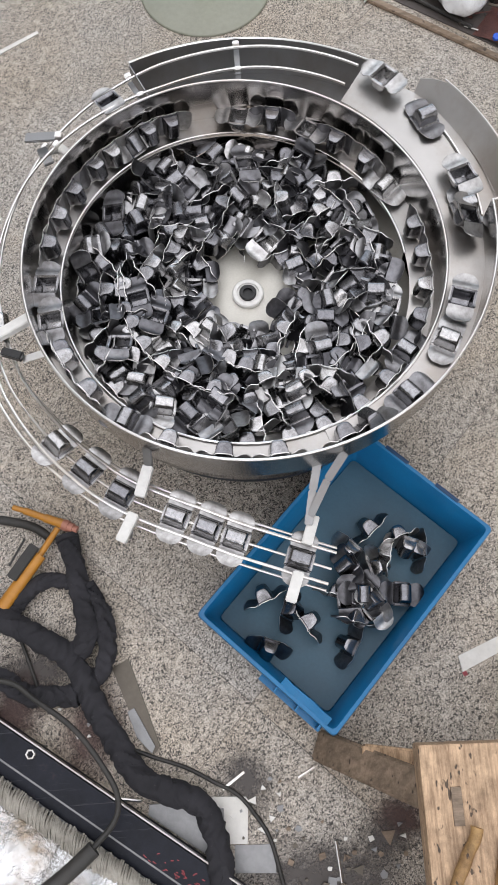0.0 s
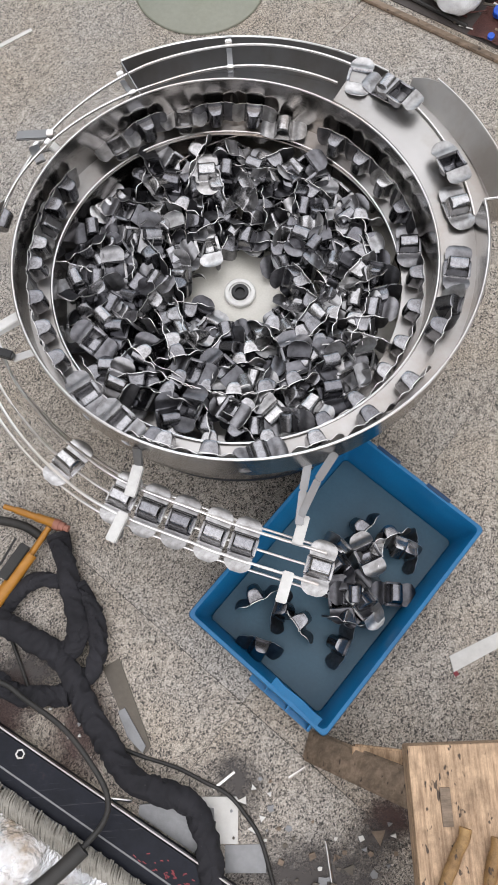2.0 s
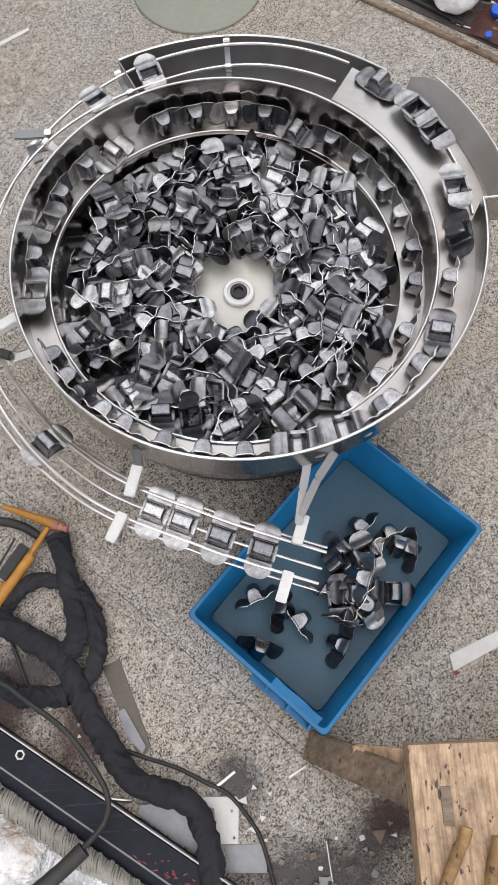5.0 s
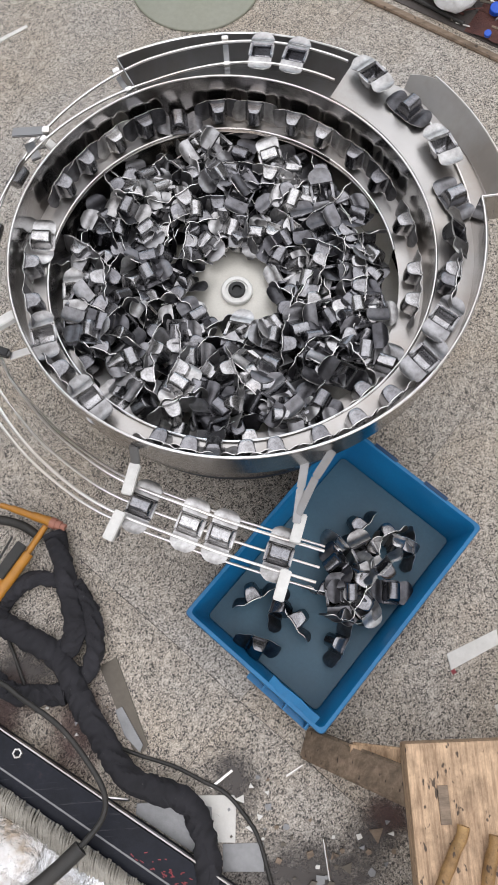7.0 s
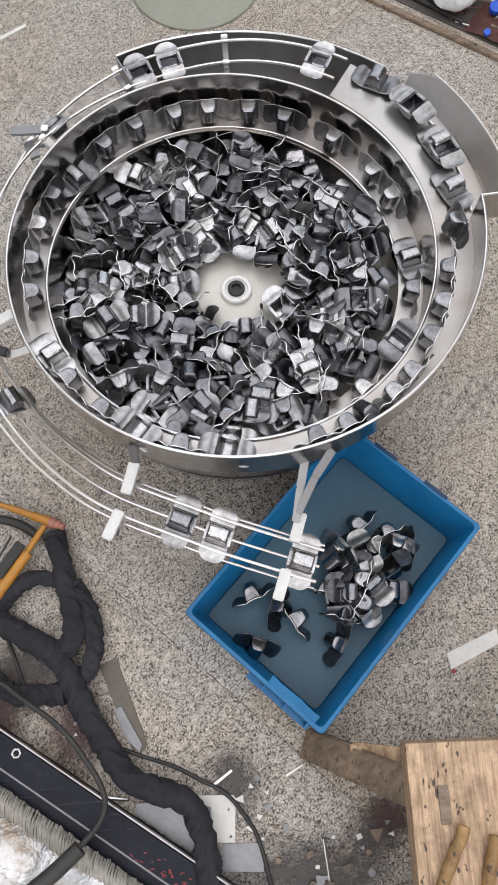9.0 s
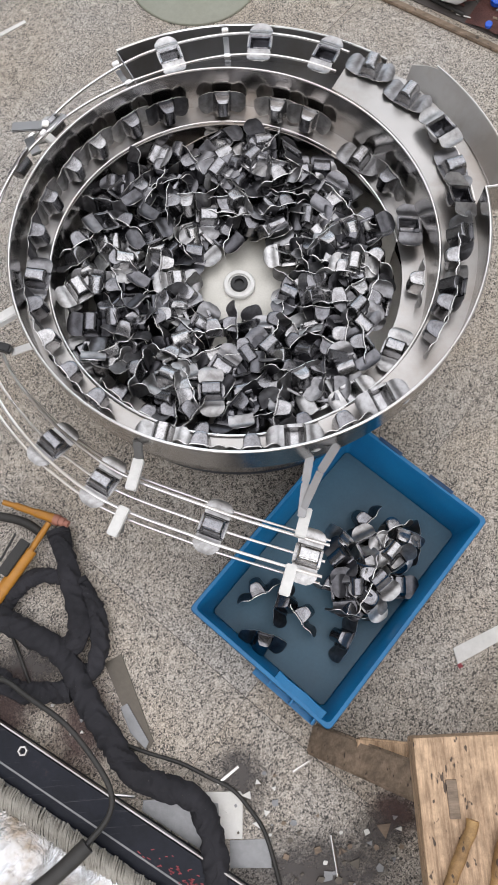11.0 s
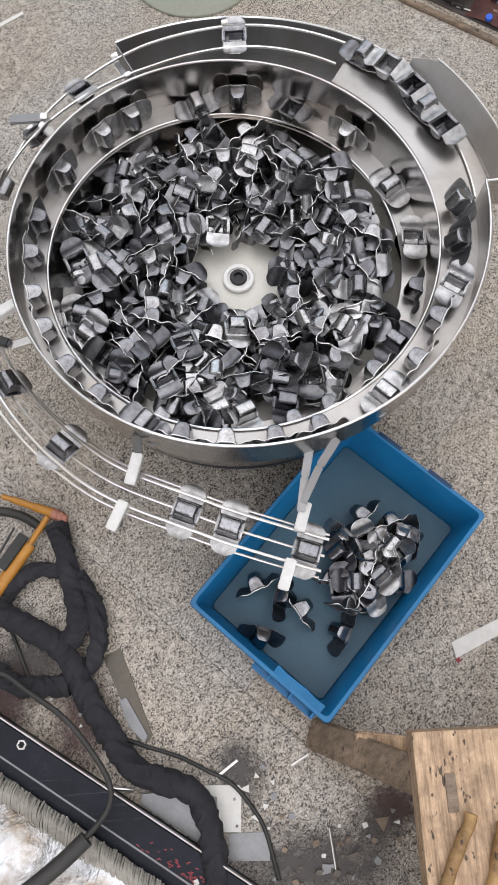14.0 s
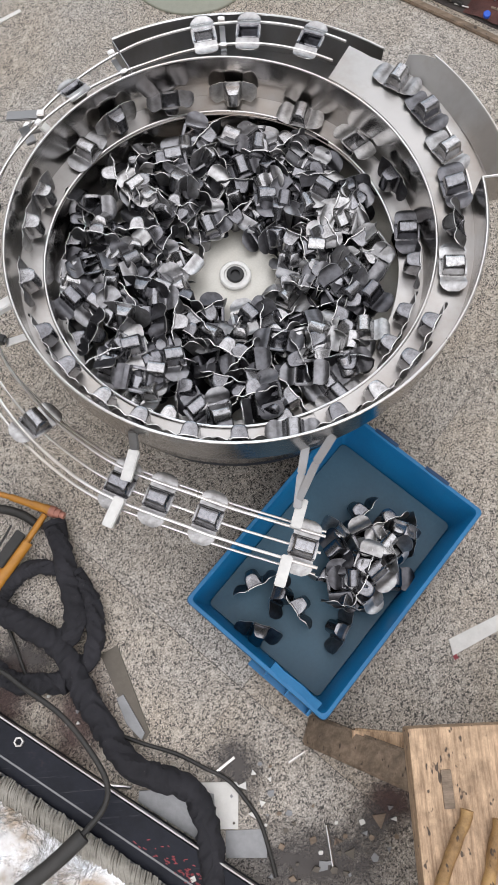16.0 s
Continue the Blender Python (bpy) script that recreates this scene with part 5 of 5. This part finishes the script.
def far_corner():
    """The strip of wood and the litter beyond it."""
    d = Vector((0.287, -0.214, 0)).normalized()
    n = Vector((0.214, 0.287, 0)).normalized()
    a = Vector((0.349, 0.913, 0))
    thing = part("wooden_batten", bar(a - d * 0.5 + n * 0.009 + Vector((0, 0, .004)), a + d * 0.95 + n * 0.009 + Vector((0, 0, .004)), 0.018, 0.008, 0.002), MAT["leg"])
    tagged(thing, "brown wooden batten lying on the floor", "batten")
    rng = random.Random(17)
    patch = [tuple((a + d * u + n * v).xy) for u, v in ((-0.35, 0.04), (0.9, 0.04), (0.9, 0.5), (-0.35, 0.5))]
    tagged(part("litter_bed", plate(patch, 0.0003, 0.002), MAT["grime"]), "dirty litter-strewn floor beyond the batten", "dirt", kind="stuff")
    rows = []
    for i in range(36):
        row = []
        for k in range(26):
            u, v = 0.27 + 0.45 * i / 35, 0.042 + 0.3 * k / 25
            p = a + d * u + n * v
            e = min(i, 35 - i, k + 3, 25 - k) / 8
            row.append(Vector((p.x, p.y, 0.003 + min(1, max(0, e)) * (0.016 + 0.013 * noise.noise(Vector((p.x * 60, p.y * 60, 0)))))))
        rows.append(row)
    tagged(part("swarf_heap", grid_mesh(rows), MAT["soil"]), "heap of rust-red swarf on the floor", "swarf", kind="stuff")
    for k in range(120):
        u, v = rng.uniform(-0.15, 0.62), rng.uniform(0.05, 0.3)
        p = a + d * u + n * v
        q = p + Vector((rng.uniform(-0.05, 0.05), rng.uniform(-0.04, 0.04), 0))
        z = 0.006 if u < 0.25 else 0.028
        tagged(part("metal_shaving", tube([p + Vector((0, 0, z)), q + Vector((0, 0, z + 0.003))], rng.uniform(0.0012, 0.0035), 6), MAT[rng.choice(("rubber", "grey", "leg", "brown", "paper", "soil", "bright"))]), "bit of scrap metal among the litter", "scrap", "scrap in the litter")
    tagged(part("long_rod", tube([a + d * -0.02 + n * 0.07 + Vector((0, 0, .01)), a + d * 0.26 + n * 0.055 + Vector((0, 0, .01))], 0.005, 8), MAT["rubber"]), "dark steel rod among the litter", "rod")
    bag = empty("plastic_bag")
    tagged(bag, "crumpled white plastic bag with pink print on the litter", "bag")
    rows = []
    c = Vector((0.548, 0.905, 0.05))
    for i in range(25):
        u = i / 24
        w = 0.055 * math.sqrt(max(0.02, 1 - (2 * u - 1) ** 4))
        row = []
        for k in range(24):
            an = TURN * k / 24
            p = c + Vector((0.035, -0.055, 0)) * (1.6 * u - 0.8) * 2 + Vector((0.84, 0.54, 0)) * w * math.cos(an) + Vector((0, 0, 1)) * w * 0.75 * math.sin(an)
            p += Vector((1, 1, 1)) * 0.007 * noise.noise(p * 40)
            row.append(p)
        rows.append(row)
    bm = bmesh.new()
    vs = [[bm.verts.new(p) for p in row] for row in rows]
    for i in range(24):
        for k in range(24):
            bm.faces.new((vs[i][k], vs[i][(k + 1) % 24], vs[i + 1][(k + 1) % 24], vs[i + 1][k]))
    bm.faces.new(vs[0]), bm.faces.new(vs[-1])
    part("film", bm, MAT["bag"], bag)
    part("print", plate([(.505, .94), (.545, .93), (.553, .895)], 0.0935, 0.003), MAT["pink"], bag, "pink printed triangle")
    for x, y, r, z in ((0.668, 0.822, 0.015, 0.022), (0.637, 0.752, 0.0085, 0.02), (0.672, 0.73, 0.007, 0.02)):
        ob = part("bottle_cap", lathe([(0, 0), (r, 0), (r, r * 0.8), (r * 0.9, r * 0.9), (0, r * 0.9)], 24), MAT["cap"], at=pose(x, y, z, 12, -8, 0))
        tagged(ob, "bright blue plastic cap lying on the swarf", "cap", "blue caps")
    box_ob = part("black_case", box(0.2, 0.16, 0.1, 0.012, (0.72, 0.98, 0.0), 20), MAT["rubber"])
    tagged(box_ob, "black plastic case standing in the litter", "case")


# ---- the floor, tile by tile ----
def floor():
    base = part("floor", box(6.8, 7.4, 0.1, 0, (0, 0.1, -0.108)), MAT["grime"])
    tagged(base, "polished terrazzo floor of large square tiles", "floor", kind="structure")
    th, size, run = radians(46.5), 0.812, 1.5
    u, v = Vector((math.cos(th), math.sin(th), 0)), Vector((-math.sin(th), math.cos(th), 0))
    me = mesh_of(box(run - 0.0011, size - 0.0011, 0.02, 0.0, (0, 0, -0.02)), MAT["terrazzo"], False)
    for i in range(-6, 7):
        for k in range(-6, 7):
            p = u * (-0.54 + run * (i + 0.5)) + v * (-0.455 + size * (k + 0.5))
            if -3.6 < p.x < 3.6 and -3.9 < p.y < 4.1:
                ob = new("tile", me)
                ob.parent = base
                ob.matrix_basis = pose(p.x, p.y, 0, 0, 0, math.degrees(th) + 180 * ((i + k) % 2))


def motions():
    for thing, rows in MOVERS:
        walk(thing, rows)


workshop()
bowl()
rails()
crate()
heap()
route()
crate_clips()
bench()
round_base()
torch()
hoses()
profile_bar()
floor_bits()
far_corner()
floor()
motions()
